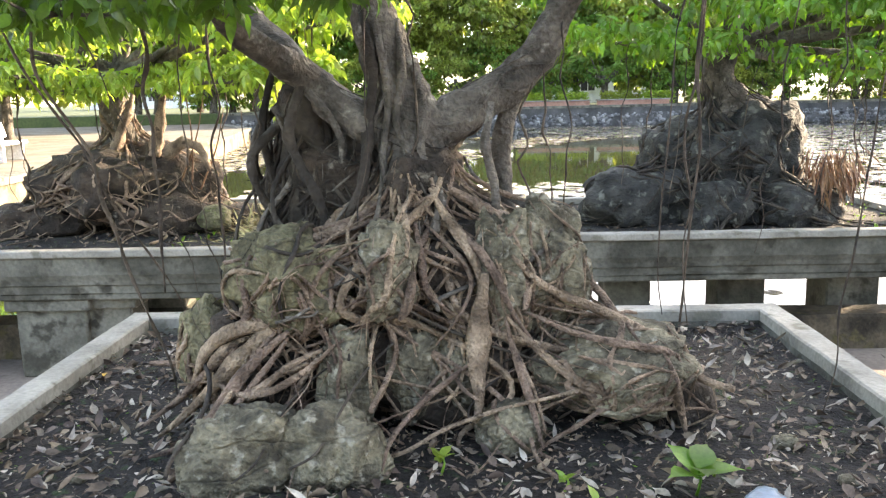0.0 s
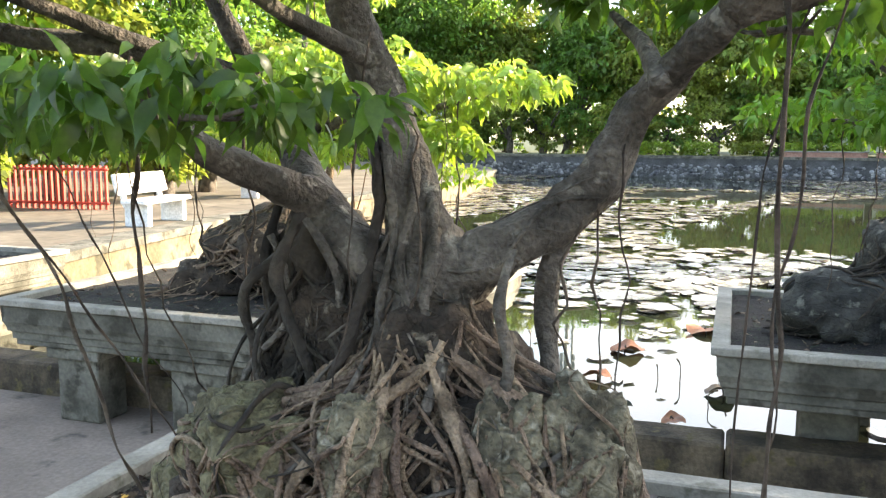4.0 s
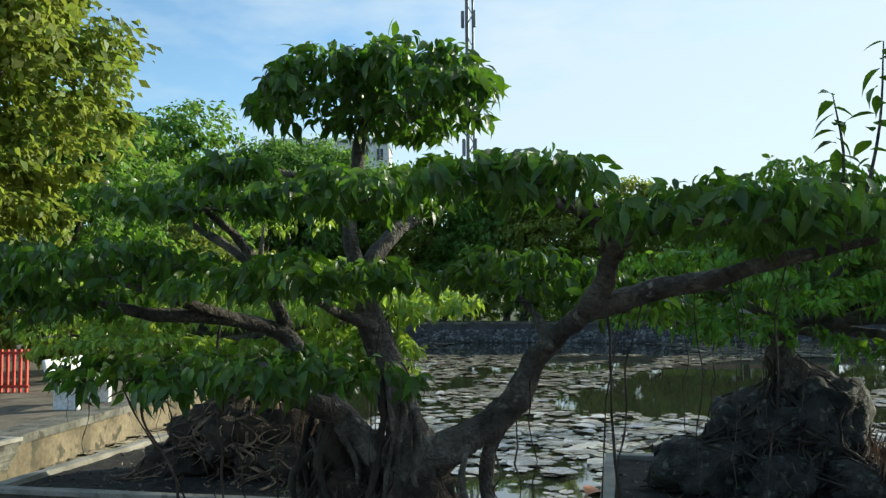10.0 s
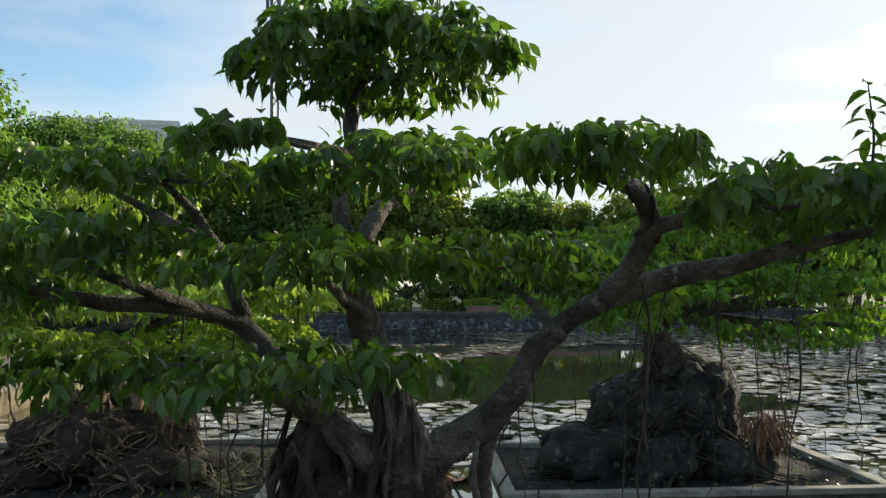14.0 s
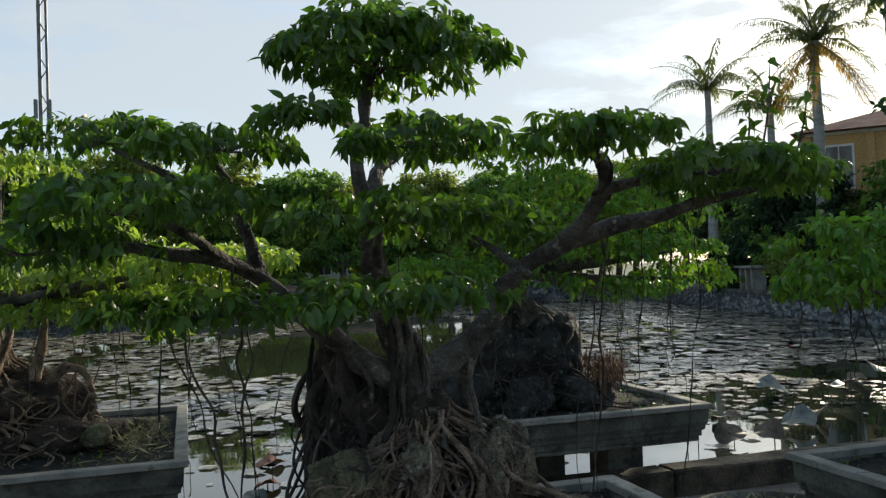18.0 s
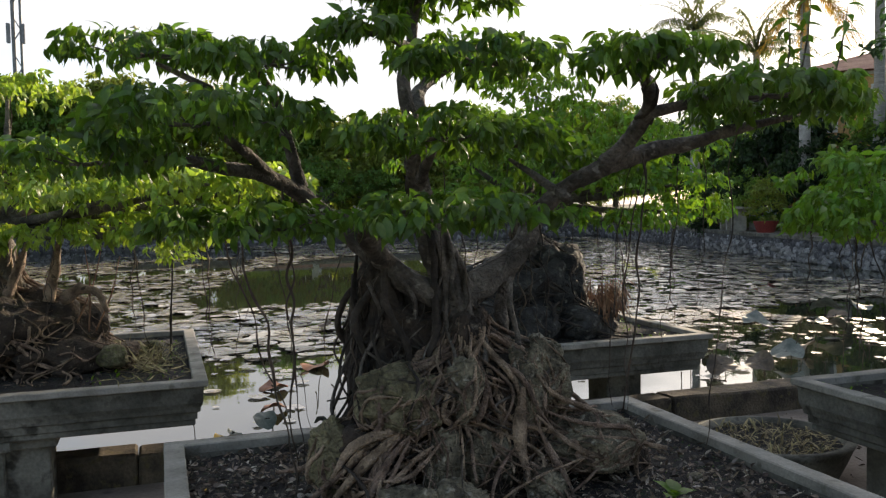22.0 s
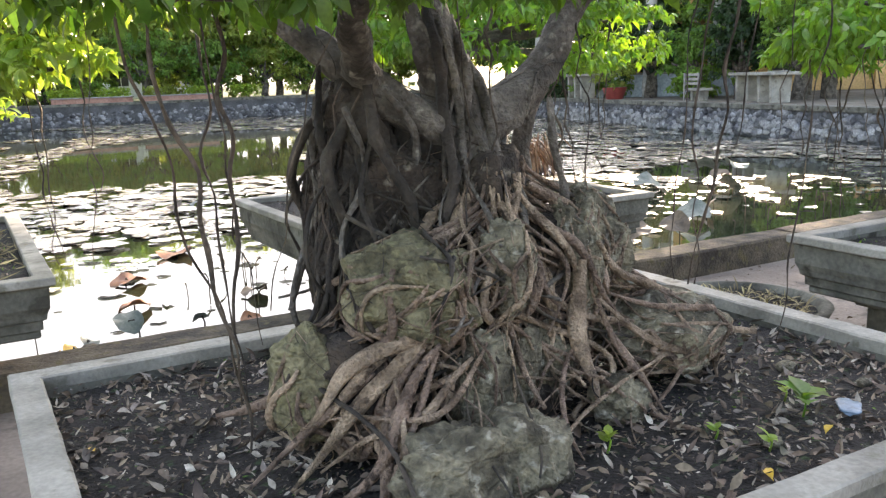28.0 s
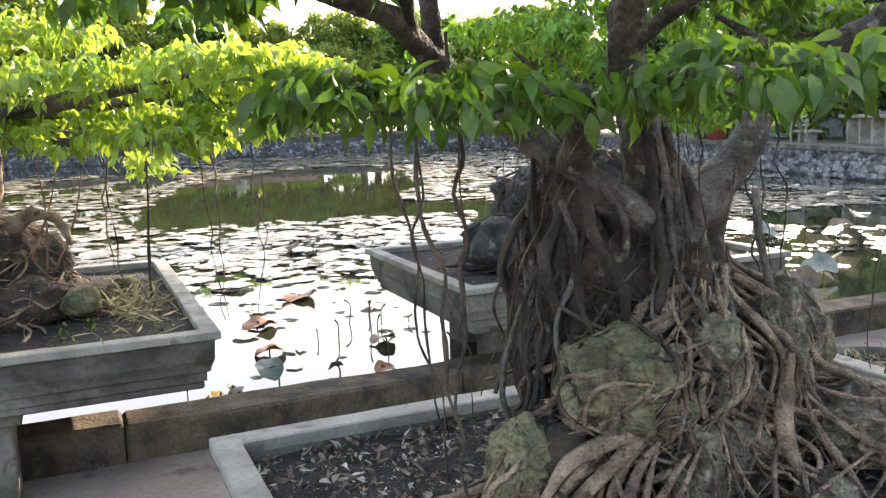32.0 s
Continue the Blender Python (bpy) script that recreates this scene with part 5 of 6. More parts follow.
neighbour("neighbour_tree", "dense dark green fig tree in the tray by the yard", 3.9, 2.7,
          ((0, 0, 0.75, 0.5, 0.4, 0.3), (0.4, 0.2, 0.6, 0.3, 0.3, 0.2)), ((0, 0, 0.9, 0.2), (0.03, 0, 1.3, 0.12), (0, 0, 1.7, 0.08)), 97, MIDLEAF,
          (((3.55, 3.95, 1.95), (0.5, 0.5, 0.22), 1000), ((4.35, 3.4, 2.1), (0.5, 0.5, 0.2), 800), ((3.45, 3.95, 1.6), (0.42, 0.42, 0.2), 700), ((4.3, 3.6, 1.8), (0.6, 0.5, 0.3), 900), ((3.05, 3.6, 1.66), (0.42, 0.38, 0.22), 700)), DARKROCK, 20)

# bare pale stubs, straw and mossy stones beside the root ball at the pond edge
root_ball = bpy.data.objects["neighbour_tree"]
for k, p in enumerate((((-2.40, 6.35, 1.10), (-2.36, 6.38, 1.30), (-2.33, 6.38, 1.44), (-2.31, 6.40, 1.60)), ((-2.72, 6.35, 1.05), (-2.66, 6.38, 1.26), (-2.60, 6.40, 1.42), (-2.55, 6.42, 1.58)), ((-2.30, 6.3, 1.12), (-2.15, 6.28, 1.2), (-2.02, 6.25, 1.16), (-1.95, 6.22, 1.0)))):
    limb("dead_stub", p, (0.05, 0.042, 0.032, 0.016), ROOT, root_ball, "bleached dead stub", sides=9, step=0.03, rough=0.3, seed=k + 5)
for k, (base, tip) in enumerate((((-2.2, 6.3, 0.9), (-1.98, 6.3, 1.55)), ((-2.1, 6.25, 0.85), (-2.12, 6.3, 1.6)), ((-2.05, 6.3, 0.85), (-1.85, 6.35, 1.45)))):
    b, t = Vector(base), Vector(tip)
    limb("sucker", (b, b.lerp(t, 0.5) + Vector((0.03, 0, 0)), t), (0.008, 0.006, 0.003), RUSTROOT, root_ball, "thin reddish sucker", sides=5, step=0.05, seed=k)
straw_rng = np.random.default_rng(91)
q = np.zeros((620, 7))
q[:, 0], q[:, 1], q[:, 2] = -1.66 + straw_rng.normal(0, 0.13, 620), 6.35 + straw_rng.normal(0, 0.36, 620), RIM_Z - 0.045 + 0.09 * straw_rng.random(620) ** 2
q[:, 0] = np.clip(q[:, 0], -2.0, -1.36)
q[:, 3], q[:, 4], q[:, 5], q[:, 6] = straw_rng.uniform(0, 6.28, 620), straw_rng.normal(0.15, 0.3, 620), straw_rng.normal(0, 0.5, 620), straw_rng.uniform(0.06, 0.2, 620)
tagged(part("straw", scattered("straw", q, [leaf_shape(1, 0.05, 0.3, 0.1), leaf_shape(1, 0.08, -0.3, 0.1)], straw_rng), DRYGRASS), "heap of dry straw and fine roots on the soil", "straw", kind="stuff")
for k, (x, y, z, r) in enumerate(((-1.92, 6.2, 0.64, 0.11), (-1.78, 6.75, 0.60, 0.09), (-1.98, 6.5, 0.66, 0.10), (-1.62, 7.0, 0.58, 0.07))):
    tagged(part("stone", boulder(bmesh.new(), (x, y, z), (r * 1.1, r, r * 0.8), 300 + k, 3, 0.4), MOSSROCK, smooth=True), "mossy yellow-green stone lying in the tray", "stone")
sapling = thing("sapling", "thin fig sapling with pale green leaves in the tray", "plant", (-1.47, 6.7, RIM_Z - 0.05))
limb("stem", ((-1.47, 6.7, RIM_Z - 0.06), (-1.46, 6.72, 0.9), (-1.44, 6.74, 1.2), (-1.43, 6.76, 1.5)), (0.012, 0.010, 0.008, 0.004), DARKBARK, sapling, sides=6, step=0.05, rough=0.3)
tagged(part("leaf_spray", scattered("leaf_spray", pad_poses(straw_rng, (-1.43, 6.75, 1.42), (0.22, 0.22, 0.12), 150, 0.085, 0.4), SHAPES, straw_rng), SUNYELLOW, sapling), kind="stuff")

# a tuft of dry roots hanging from the dark rock
rng = np.random.default_rng(44)
q = [(2.62 + rng.normal(0, 0.10), 6.22 + rng.normal(0, 0.08), 0.98 + rng.normal(0, 0.06), rng.uniform(2.2, 4.6), rng.uniform(-1.3, -0.5), rng.normal(0, 0.3), rng.uniform(0.12, 0.38)) for _ in range(260)]
tagged(part("root_tuft", scattered("root_tuft", q, [leaf_shape(1, 0.035, 0.7, 0.1), leaf_shape(1, 0.05, 0.4, 0.1)], rng), RUSTROOT, dark_tree, "rust-brown dry root tuft"), kind="stuff")

# round planter on the yard
bowl = thing("round_planter", "low round concrete planter of dry grass on the yard", "planter", (3.05, 4.4, GROUND_Z))
bm = bmesh.new()
rings = []
for rr, z in ((0.50, GROUND_Z), (0.56, -0.2), (0.60, -0.1), (0.62, -0.06), (0.55, -0.05), (0.52, -0.1)):
    rings.append([bm.verts.new((3.05 + rr * math.cos(a) * (1 + 0.02 * noise.noise(Vector((a, rr, z)))), 4.4 + rr * math.sin(a), z)) for a in np.linspace(0, 2 * math.pi, 33)[:-1]])
for a, b in zip(rings, rings[1:]):
    for i in range(32):
        bm.faces.new((a[i], a[(i + 1) % 32], b[(i + 1) % 32], b[i]))
part("bowl", bm, CONCRETE, bowl, smooth=True)
bm = bmesh.new()
bmesh.ops.create_circle(bm, cap_ends=True, segments=32, radius=0.53, matrix=Matrix.Translation((3.05, 4.4, -0.1)))
part("soil", bm, SOIL, bowl)
rng = np.random.default_rng(41)
p = np.zeros((520, 7))
a, r = rng.uniform(0, 6.28, 520), 0.5 * np.sqrt(rng.random(520))
p[:, 0], p[:, 1], p[:, 2], p[:, 3], p[:, 4], p[:, 5], p[:, 6] = 3.05 + r * np.cos(a), 4.4 + r * np.sin(a), -0.1, rng.uniform(0, 6.28, 520), rng.normal(0.7, 0.4, 520), 0, rng.uniform(0.05, 0.16, 520)
part("dry_grass", scattered("dry_grass", p, [leaf_shape(1, 0.10, 0.8, 0.1)], rng), DRYGRASS, bowl, "withered yellow grass")


# ---- trees of the banks ----
def bank_tree(name, label, x, y, z, height, crown, seed, mat, clumps=300, per=38, leaf=0.26, low=0.95, spread=0.1):
    r = np.random.default_rng(seed)
    t = thing(name, label, "tree", (x, y, z))
    c = (x, y, z + height - crown[2] * low)
    limb("trunk", ((x, y, z - 0.1), (x + 0.1, y, z + height * 0.3), (x - 0.1, y, z + height * 0.6)), (0.24, 0.18, 0.1), BARK, t, step=0.4, sides=8, seed=seed)
    for k in range(5):
        a = 1.26 * k + seed
        limb("limb", ((x, y, z + height * 0.28), (x + 0.3 * crown[0] * math.cos(a), y + 0.3 * crown[1] * math.sin(a), z + height * 0.45), (x + 0.7 * crown[0] * math.cos(a), y + 0.7 * crown[1] * math.sin(a), c[2] + 0.2 * crown[2])), (0.12, 0.08, 0.03), BARK, t, step=0.5, sides=6, seed=k)
    part("crown", scattered("crown", clump_poses(r, c, crown, clumps, per, leaf, spread, 0.2), [SIMPLE], r), mat, t)
    return t


rng = np.random.default_rng(8)
bank_tree("tree", "broad domed tree before the apartment block", -20.0, 49.5, 0.8, 11.4, (6.6, 3.6, 4.4), 37, FARLEAF, 700, 60, 0.3)
bank_tree("tree", "tall broad sunlit tree on the promenade", -15.0, 14.6, 0.28, 12.5, (4.2, 4.0, 5.6), 31, FARSUNYELLOW, 520, 120, 0.25, spread=0.075)
bank_tree("tree", "bushy sunlit tree on the promenade", -17.5, 24.0, 0.28, 8.5, (3.6, 3.4, 3.6), 32, FARLEAF, 420, 40, 0.24)
bank_tree("tree", "bushy sunlit tree on the promenade", -19.5, 33.0, 0.28, 10.0, (4.4, 4.0, 4.4), 33, FARLEAF, 420, 40, 0.28)
bank_tree("tree", "bushy green tree on the promenade", -16.5, 30.0, 0.28, 5.0, (3.0, 2.6, 2.3), 34, FARSUNYELLOW, 300, 40, 0.24)
bank_tree("tree", "leafy tree by the red railing", -22.0, 18.0, 0.28, 8.0, (4.0, 4.0, 3.6), 35, FARSUNYELLOW, 300, 40, 0.26)
for x, y, hh in ((-20.0, 20.6, 4.2), (-23.0, 17.2, 4.6), (-17.6, 22.6, 3.6), (-12.9, 12.6, 1.6), (-11.6, 16.6, 2.3), (-13.6, 15.4, 2.9), (-12.4, 19.4, 2.6)):
    bank_tree("shrub", "sunlit leafy shrub behind the promenade", x, y, 0.28, hh, (1.9 * hh / 4, 1.7 * hh / 4, hh * 0.5), 140 + int(hh * 10), FARSUNYELLOW, 170, 36, 0.2, 0.9)
for k in range(12):
    x = -22 + 4.6 * k + rng.uniform(-1, 1)
    top = float(np.interp(x, (-22, -11, 2, 9, 19, 30), (10.4, 8.2, 7.2, 6.0, 7.0, 7.4)))
    bank_tree("tree", "leafy green tree on the far bank", x, 50 + rng.uniform(0, 4), 0.8, top + rng.uniform(-0.5, 0.4), (3.6, 2.8, 0.46 * top), 50 + k, (FARLEAF, FARSUNYELLOW, FARSUNYELLOW)[k % 3], 420, 42, 0.3, 0.9)
for k in range(26):
    bank_tree("shrub", "rounded leafy shrub along the far bank", -19 + 1.8 * k + rng.uniform(-1, 1), 48 + rng.uniform(0, 1.5), 0.8, rng.uniform(2.2, 4.0), (2.2, 1.3, 1.7), 150 + k, (FARSUNYELLOW, FARLEAF)[k % 2], 110, 34, 0.2, 0.8)
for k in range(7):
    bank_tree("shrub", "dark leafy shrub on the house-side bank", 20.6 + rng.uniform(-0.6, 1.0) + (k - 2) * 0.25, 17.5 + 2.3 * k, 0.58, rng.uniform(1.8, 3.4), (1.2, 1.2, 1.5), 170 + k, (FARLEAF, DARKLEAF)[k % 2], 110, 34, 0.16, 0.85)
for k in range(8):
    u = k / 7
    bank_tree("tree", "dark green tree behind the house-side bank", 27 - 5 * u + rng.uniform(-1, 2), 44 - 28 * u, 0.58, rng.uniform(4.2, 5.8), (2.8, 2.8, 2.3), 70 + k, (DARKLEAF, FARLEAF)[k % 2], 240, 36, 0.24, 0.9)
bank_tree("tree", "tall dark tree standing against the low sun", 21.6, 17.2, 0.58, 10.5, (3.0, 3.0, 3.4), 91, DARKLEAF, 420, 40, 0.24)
# unseen tree row, added only to hold back sky light from behind the eye
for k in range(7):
    bank_tree("tree", "unseen dark tree added behind the yard to dim the front", -19 + 6.4 * k, -19.0 - (k % 2) * 3, GROUND_Z, 6.5, (3.6, 2.8, 3.0), 120 + k, DARKLEAF, 340, 36, 0.3)


# ---- far things ----
def palm(x, y, z, height, seed, label, fronds=20, skirt=0):
    """A feather palm: ringed trunk, rising fronds that arch over, each with a fringe of narrow leaflets."""
    r = np.random.default_rng(seed)
    t = thing("palm_tree", label, "palm tree", (x, y, z))
    limb("trunk", ((x, y, z - 0.1), (x + 0.05, y, z + height * 0.5), (x, y, z + height)), (0.24, 0.2, 0.14), PALMTRUNK, t, step=0.5, sides=10)
    for k in range(fronds + skirt):
        old = k >= fronds
        a, lift = k * 2.4 + r.uniform(-0.2, 0.2), r.uniform(-0.9, -0.4) if old else 0.25 + 1.2 * (k / fronds) + r.uniform(-0.1, 0.1)
        d, span = Vector((math.cos(a), math.sin(a), 0)), r.uniform(2.8, 3.5) * (0.7 if old else 1)
        n, p, pts = 44, [], []
        for i in range(n):
            u = i / (n - 1)
            q = Vector((x, y, z + height)) + d * span * u * math.cos(lift * (1 - 0.35 * u)) + Vector((0, 0, span * u * math.sin(lift) - (0.55 + 0.5 * math.cos(lift)) * span * 0.55 * u ** 2.4))
            pts.append(q)
            for side in (-1, 1):
                if u > 0.08:
                    p.append((*q, a - math.pi / 2 + side * (1.0 - 0.45 * u), -0.5 - 0.5 * (side > 0) * r.random() + r.normal(0, 0.25), side * 0.5, 0.72 * (1 - 0.6 * u) * (0.5 + u if u < 0.5 else 1)))
        frond = limb("frond", pts[::9] + [pts[-1]], [0.03, 0.025, 0.02, 0.015, 0.01, 0.008, 0.004][:len(pts[::9]) + 1], DRYFROND if old else FROND, t, sides=4, step=0.3)
        part("frond_fringe", scattered("frond_fringe", p, [(SIMPLE[0] * np.array((0.22, 1, 1)), SIMPLE[1])], r), DRYFROND if old else FROND, frond)
    return t


palm(21.3, 24.6, 0.58, 9.2, 5, "tall palm with a golden skirt of dry fronds", 20, 8)
palm(22.6, 33.2, 0.58, 9.2, 6, "tall palm with feathery fronds against the sky", 16)
palm(23.2, 29.6, 0.58, 7.6, 7, "shorter palm with feathery fronds beside the house", 16)
palm(23.6, 23.4, 0.58, 10.5, 8, "tall grey-trunked palm before the ochre house", 18)
mast = thing("radio_mast", "tall thin grey lattice mast far behind the trees", "mast", (-8.8, 52, 0.8))
for a in range(3):
    cx, cy = -8.8 + 0.26 * math.cos(a * 2.094), 52 + 0.26 * math.sin(a * 2.094)
    limb("mast_leg", ((cx, cy, 0.8), (cx, cy, 15), (cx, cy, 32)), (0.085, 0.085, 0.085), STEEL, mast, step=4, sides=6, rough=0)
for k in range(44):
    z = 1.5 + 0.7 * k
    a, b = k * 2.094, (k + 1) * 2.094
    limb("brace", ((-8.8 + 0.26 * math.cos(a), 52 + 0.26 * math.sin(a), z), (-8.8 + 0.26 * math.cos(b), 52 + 0.26 * math.sin(b), z + 0.7)), (0.04, 0.04), STEEL, mast, step=2, sides=4, rough=0)
for z in (11.2, 19.5):
    part("antenna", boxed((-9.25, 51.6, z), (-9.05, 51.8, z + 1.1), 0.03), STEEL, mast)
    part("antenna", boxed((-8.5, 51.6, z), (-8.3, 51.8, z + 1.1), 0.03), STEEL, mast)


def house(name, label, at, turn, w, d, h, mat, storeys, bays, roof, windows=DARKGLASS, eave=0.6):
    """A plain house: walls, storeys of framed windows on the front, a hipped or flat roof."""
    t = thing(name, label, "house")
    part("wall", boxed((-w / 2, 0, 0), (w / 2, d, h), 0.02), mat, t)
    for s in range(storeys):
        z = h * s / storeys
        part("string_course", boxed((-w / 2 - 0.08, -0.1, z + h / storeys - 0.14), (w / 2 + 0.08, -0.003, z + h / storeys - 0.02)), WHITE, t)
        for b in range(bays):
            x, ww = -w / 2 + w * (b + 0.5) / bays, w / bays * 0.42
            win = part("window", boxed((x - ww / 2 - 0.09, -0.06, z + 0.75), (x + ww / 2 + 0.09, -0.004, z + h / storeys - 0.55)), WHITE, t)
            part("pane", boxed((x - ww / 2, -0.085, z + 0.85), (x - 0.03, -0.064, z + h / storeys - 0.65)), windows, win)
            part("pane", boxed((x + 0.03, -0.085, z + 0.85), (x + ww / 2, -0.064, z + h / storeys - 0.65)), windows, win)
    for b in range(bays + 1):
        x = -w / 2 + w * b / bays
        part("pilaster", boxed((x - 0.16, -0.16, 0), (x + 0.16, -0.004, h - 0.15)), mat, t)
    bm = bmesh.new()
    lo = [bm.verts.new(q) for q in ((-w / 2 - eave, -eave, h), (w / 2 + eave, -eave, h), (w / 2 + eave, d + eave, h), (-w / 2 - eave, d + eave, h))]
    hi = [bm.verts.new(q) for q in ((-w / 2 + d / 2 * (roof > 0), d / 2 - 0.01 if roof > 0 else -eave, h + abs(roof)), (w / 2 - d / 2 * (roof > 0), d / 2 - 0.01 if roof > 0 else -eave, h + abs(roof)), (w / 2 - d / 2 * (roof > 0), d / 2 + 0.01 if roof > 0 else d + eave, h + abs(roof)), (-w / 2 + d / 2 * (roof > 0), d / 2 + 0.01 if roof > 0 else d + eave, h + abs(roof)))]
    bm.faces.new(lo[::-1])
    bm.faces.new(hi)
    for i in range(4):
        bm.faces.new((lo[i], lo[(i + 1) % 4], hi[(i + 1) % 4], hi[i]))
    part("roof", bm, TILE if roof > 0 else WHITE, t)
    t.matrix_basis = pose(*at, 0, 0, turn)
    return t


house("house", "two-storey ochre house with a red-brown roof beyond the pond", (28.3, 24.2, 0.58), -46, 12, 8, 6.4, OCHRE, 2, 5, 1.5)
house("apartment_block", "pale apartment block far behind the trees", (-34.5, 96, 0.8), 12, 15, 8, 20.4, WHITE, 7, 8, -0.6, eave=0.2)
house("pavilion", "low pale building on the far bank", (9.5, 60, 0.8), 0, 9, 6, 4.2, WHITE, 1, 4, 1.6)


def table(name, label, at, turn, length, width, height, legs, mat=None):
    t = thing(name, label, name.replace("_", " "))
    part("top", boxed((-length / 2, -width / 2, height - 0.09), (length / 2, width / 2, height), 0.015), mat or WHITE, t)
    for k in range(legs):
        x = -length / 2 + length * (k + 0.5) / legs
        part("leg", boxed((x - 0.09, -width * 0.36, 0), (x + 0.09, width * 0.36, height - 0.092), 0.01, 0.02), mat or WHITE, t)
    t.matrix_basis = pose(*at, 0, 0, turn)
    return t


table("stone_table", "long pale stone table on the house-side bank", (19.1, 17.6, 0.58), 62, 3.4, 0.8, 0.85, 4, RIM)
chair = table("garden_chair", "pale painted garden chair with a backrest by the stone table", (19.3, 20.2, 0.58), 70, 1.0, 0.45, 0.40, 2, RIM)
for z in (0.50, 0.64, 0.77):
    part("back_slat", boxed((-0.5, 0.20, z), (0.5, 0.25, z + 0.09), 0.01), RIM, chair)
for x in (-0.5, 0.46):
    part("back_post", boxed((x, 0.255, 0.0), (x + 0.06, 0.31, 0.88), 0.01), RIM, chair)
for o in list(chair.children):
    if o.name.startswith("back_"):
        o.matrix_parent_inverse = Matrix()
low = thing("painted_wall", "low pale blue painted wall before the house", "wall", kind="structure")
part("wall_face", boxed((-2.6, -0.12, 0), (2.6, 0.12, 0.85), 0.02), PALEBLUE, low)
part("coping", boxed((-2.65, -0.17, 0.854), (2.65, 0.17, 0.93), 0.015), RIM, low)
low.matrix_basis = pose(22.3, 24.9, 0.58, 0, 0, -56)
hedge_rng = np.random.default_rng(66)
for k in range(8):
    x = -3.5 + 2.3 * k
    h = thing("hedge", "low clipped yellow-green hedge on the far bank", "hedge", (x, 46.6, 0.83), group="clipped hedges on the far bank")
    q = np.zeros((700, 7))
    q[:, 0], q[:, 1], q[:, 2] = x + hedge_rng.uniform(-0.8, 0.8, 700), 46.6 + hedge_rng.uniform(-0.4, 0.4, 700), 0.86 + 0.65 * hedge_rng.random(700) ** 0.7
    q[:, 3], q[:, 4], q[:, 5], q[:, 6] = hedge_rng.uniform(0, 6.28, 700), hedge_rng.normal(0.3, 0.5, 700), hedge_rng.normal(0, 0.6, 700), hedge_rng.uniform(0.10, 0.2, 700)
    part("foliage", scattered("foliage", q, [SIMPLE], hedge_rng), (SUNYELLOW, SUNYELLOW, FARSUNYELLOW)[k % 3], h)
for k in range(2):
    x = 4.6 + 4.2 * k
    low = thing("flower_bed", "low terracotta-painted flower bed edge on the far bank", "flower bed", (x, 45.9, 0.83), group="flower bed edges")
    part("edge", boxed((x - 1.9, 45.75, 0.83), (x + 1.9, 46.0, 1.08), 0.02), TERRACOTTA, low)
    part("cap", boxed((x - 1.95, 45.7, 1.084), (x + 1.95, 46.05, 1.14), 0.01), RIM, low)
table("stone_table", "pale stone table on the house-side bank", (20.0, 27.0, 0.58), 70, 2.2, 0.8, 0.95, 3, RIM)


def bench(at, turn):
    """A cast bench: seat slab, leaning back slab, two slab legs that carry both."""
    t = thing("stone_bench", "white cast stone bench with a backrest on the promenade", "bench")
    part("seat", boxed((-0.75, -0.24, 0.36), (0.75, 0.20, 0.43), 0.015), WHITE, t)
    back = boxed((-0.75, -0.035, 0.0), (0.75, 0.035, 0.34), 0.015)
    bmesh.ops.transform(back, matrix=pose(0, 0.24, 0.50, -14), verts=back.verts)
    part("backrest", back, WHITE, t)
    for x in (-0.55, 0.55):
        part("leg", boxed((x - 0.06, -0.2, 0.0), (x + 0.06, 0.22, 0.357), 0.012), WHITE, t)
        post = boxed((x - 0.05, -0.03, 0.0), (x + 0.05, 0.03, 0.34), 0.01)
        bmesh.ops.transform(post, matrix=pose(0, 0.222, 0.30, -14), verts=post.verts)
        part("post", post, WHITE, t)
    t.matrix_basis = pose(*at, 0, 0, turn)


bench((-8.45, 12.3, 0.30), 98)
bench((-10.2, 18.4, 0.30), 98)
pot = thing("plant_pot", "red glazed pot with a leafy shrub on the bank", "plant pot", (19.35, 24.3, 0.58))
bm = bmesh.new()
bmesh.ops.create_cone(bm, cap_ends=True, segments=24, radius1=0.30, radius2=0.45, depth=0.42, matrix=Matrix.Translation((19.35, 24.3, 0.81)))
part("pot", bm, GLAZE, pot, smooth=False)
part("shrub", scattered("shrub", clump_poses(np.random.default_rng(4), (19.35, 24.3, 1.7), (0.7, 0.7, 0.8), 60, 24, 0.12), [SIMPLE], rng), FARSUNYELLOW, pot)
rail = thing("railing", "bright red painted railing on the promenade", "railing", (-11.6, 14.6, 0.30))
for k in range(17):
    x, y = -11.0 - 0.13 * k, 14.1 - 0.02 * k
    part("bar", boxed((x - 0.025, y - 0.025, 0.30), (x + 0.025, y + 0.025, 1.15)), RED, rail)
for z in (0.42, 1.08):
    limb("rail", ((-10.95, 14.1, z), (-12.0, 13.95, z), (-13.1, 13.75, z)), (0.03, 0.03, 0.03), RED, rail, sides=6, step=1, rough=0)
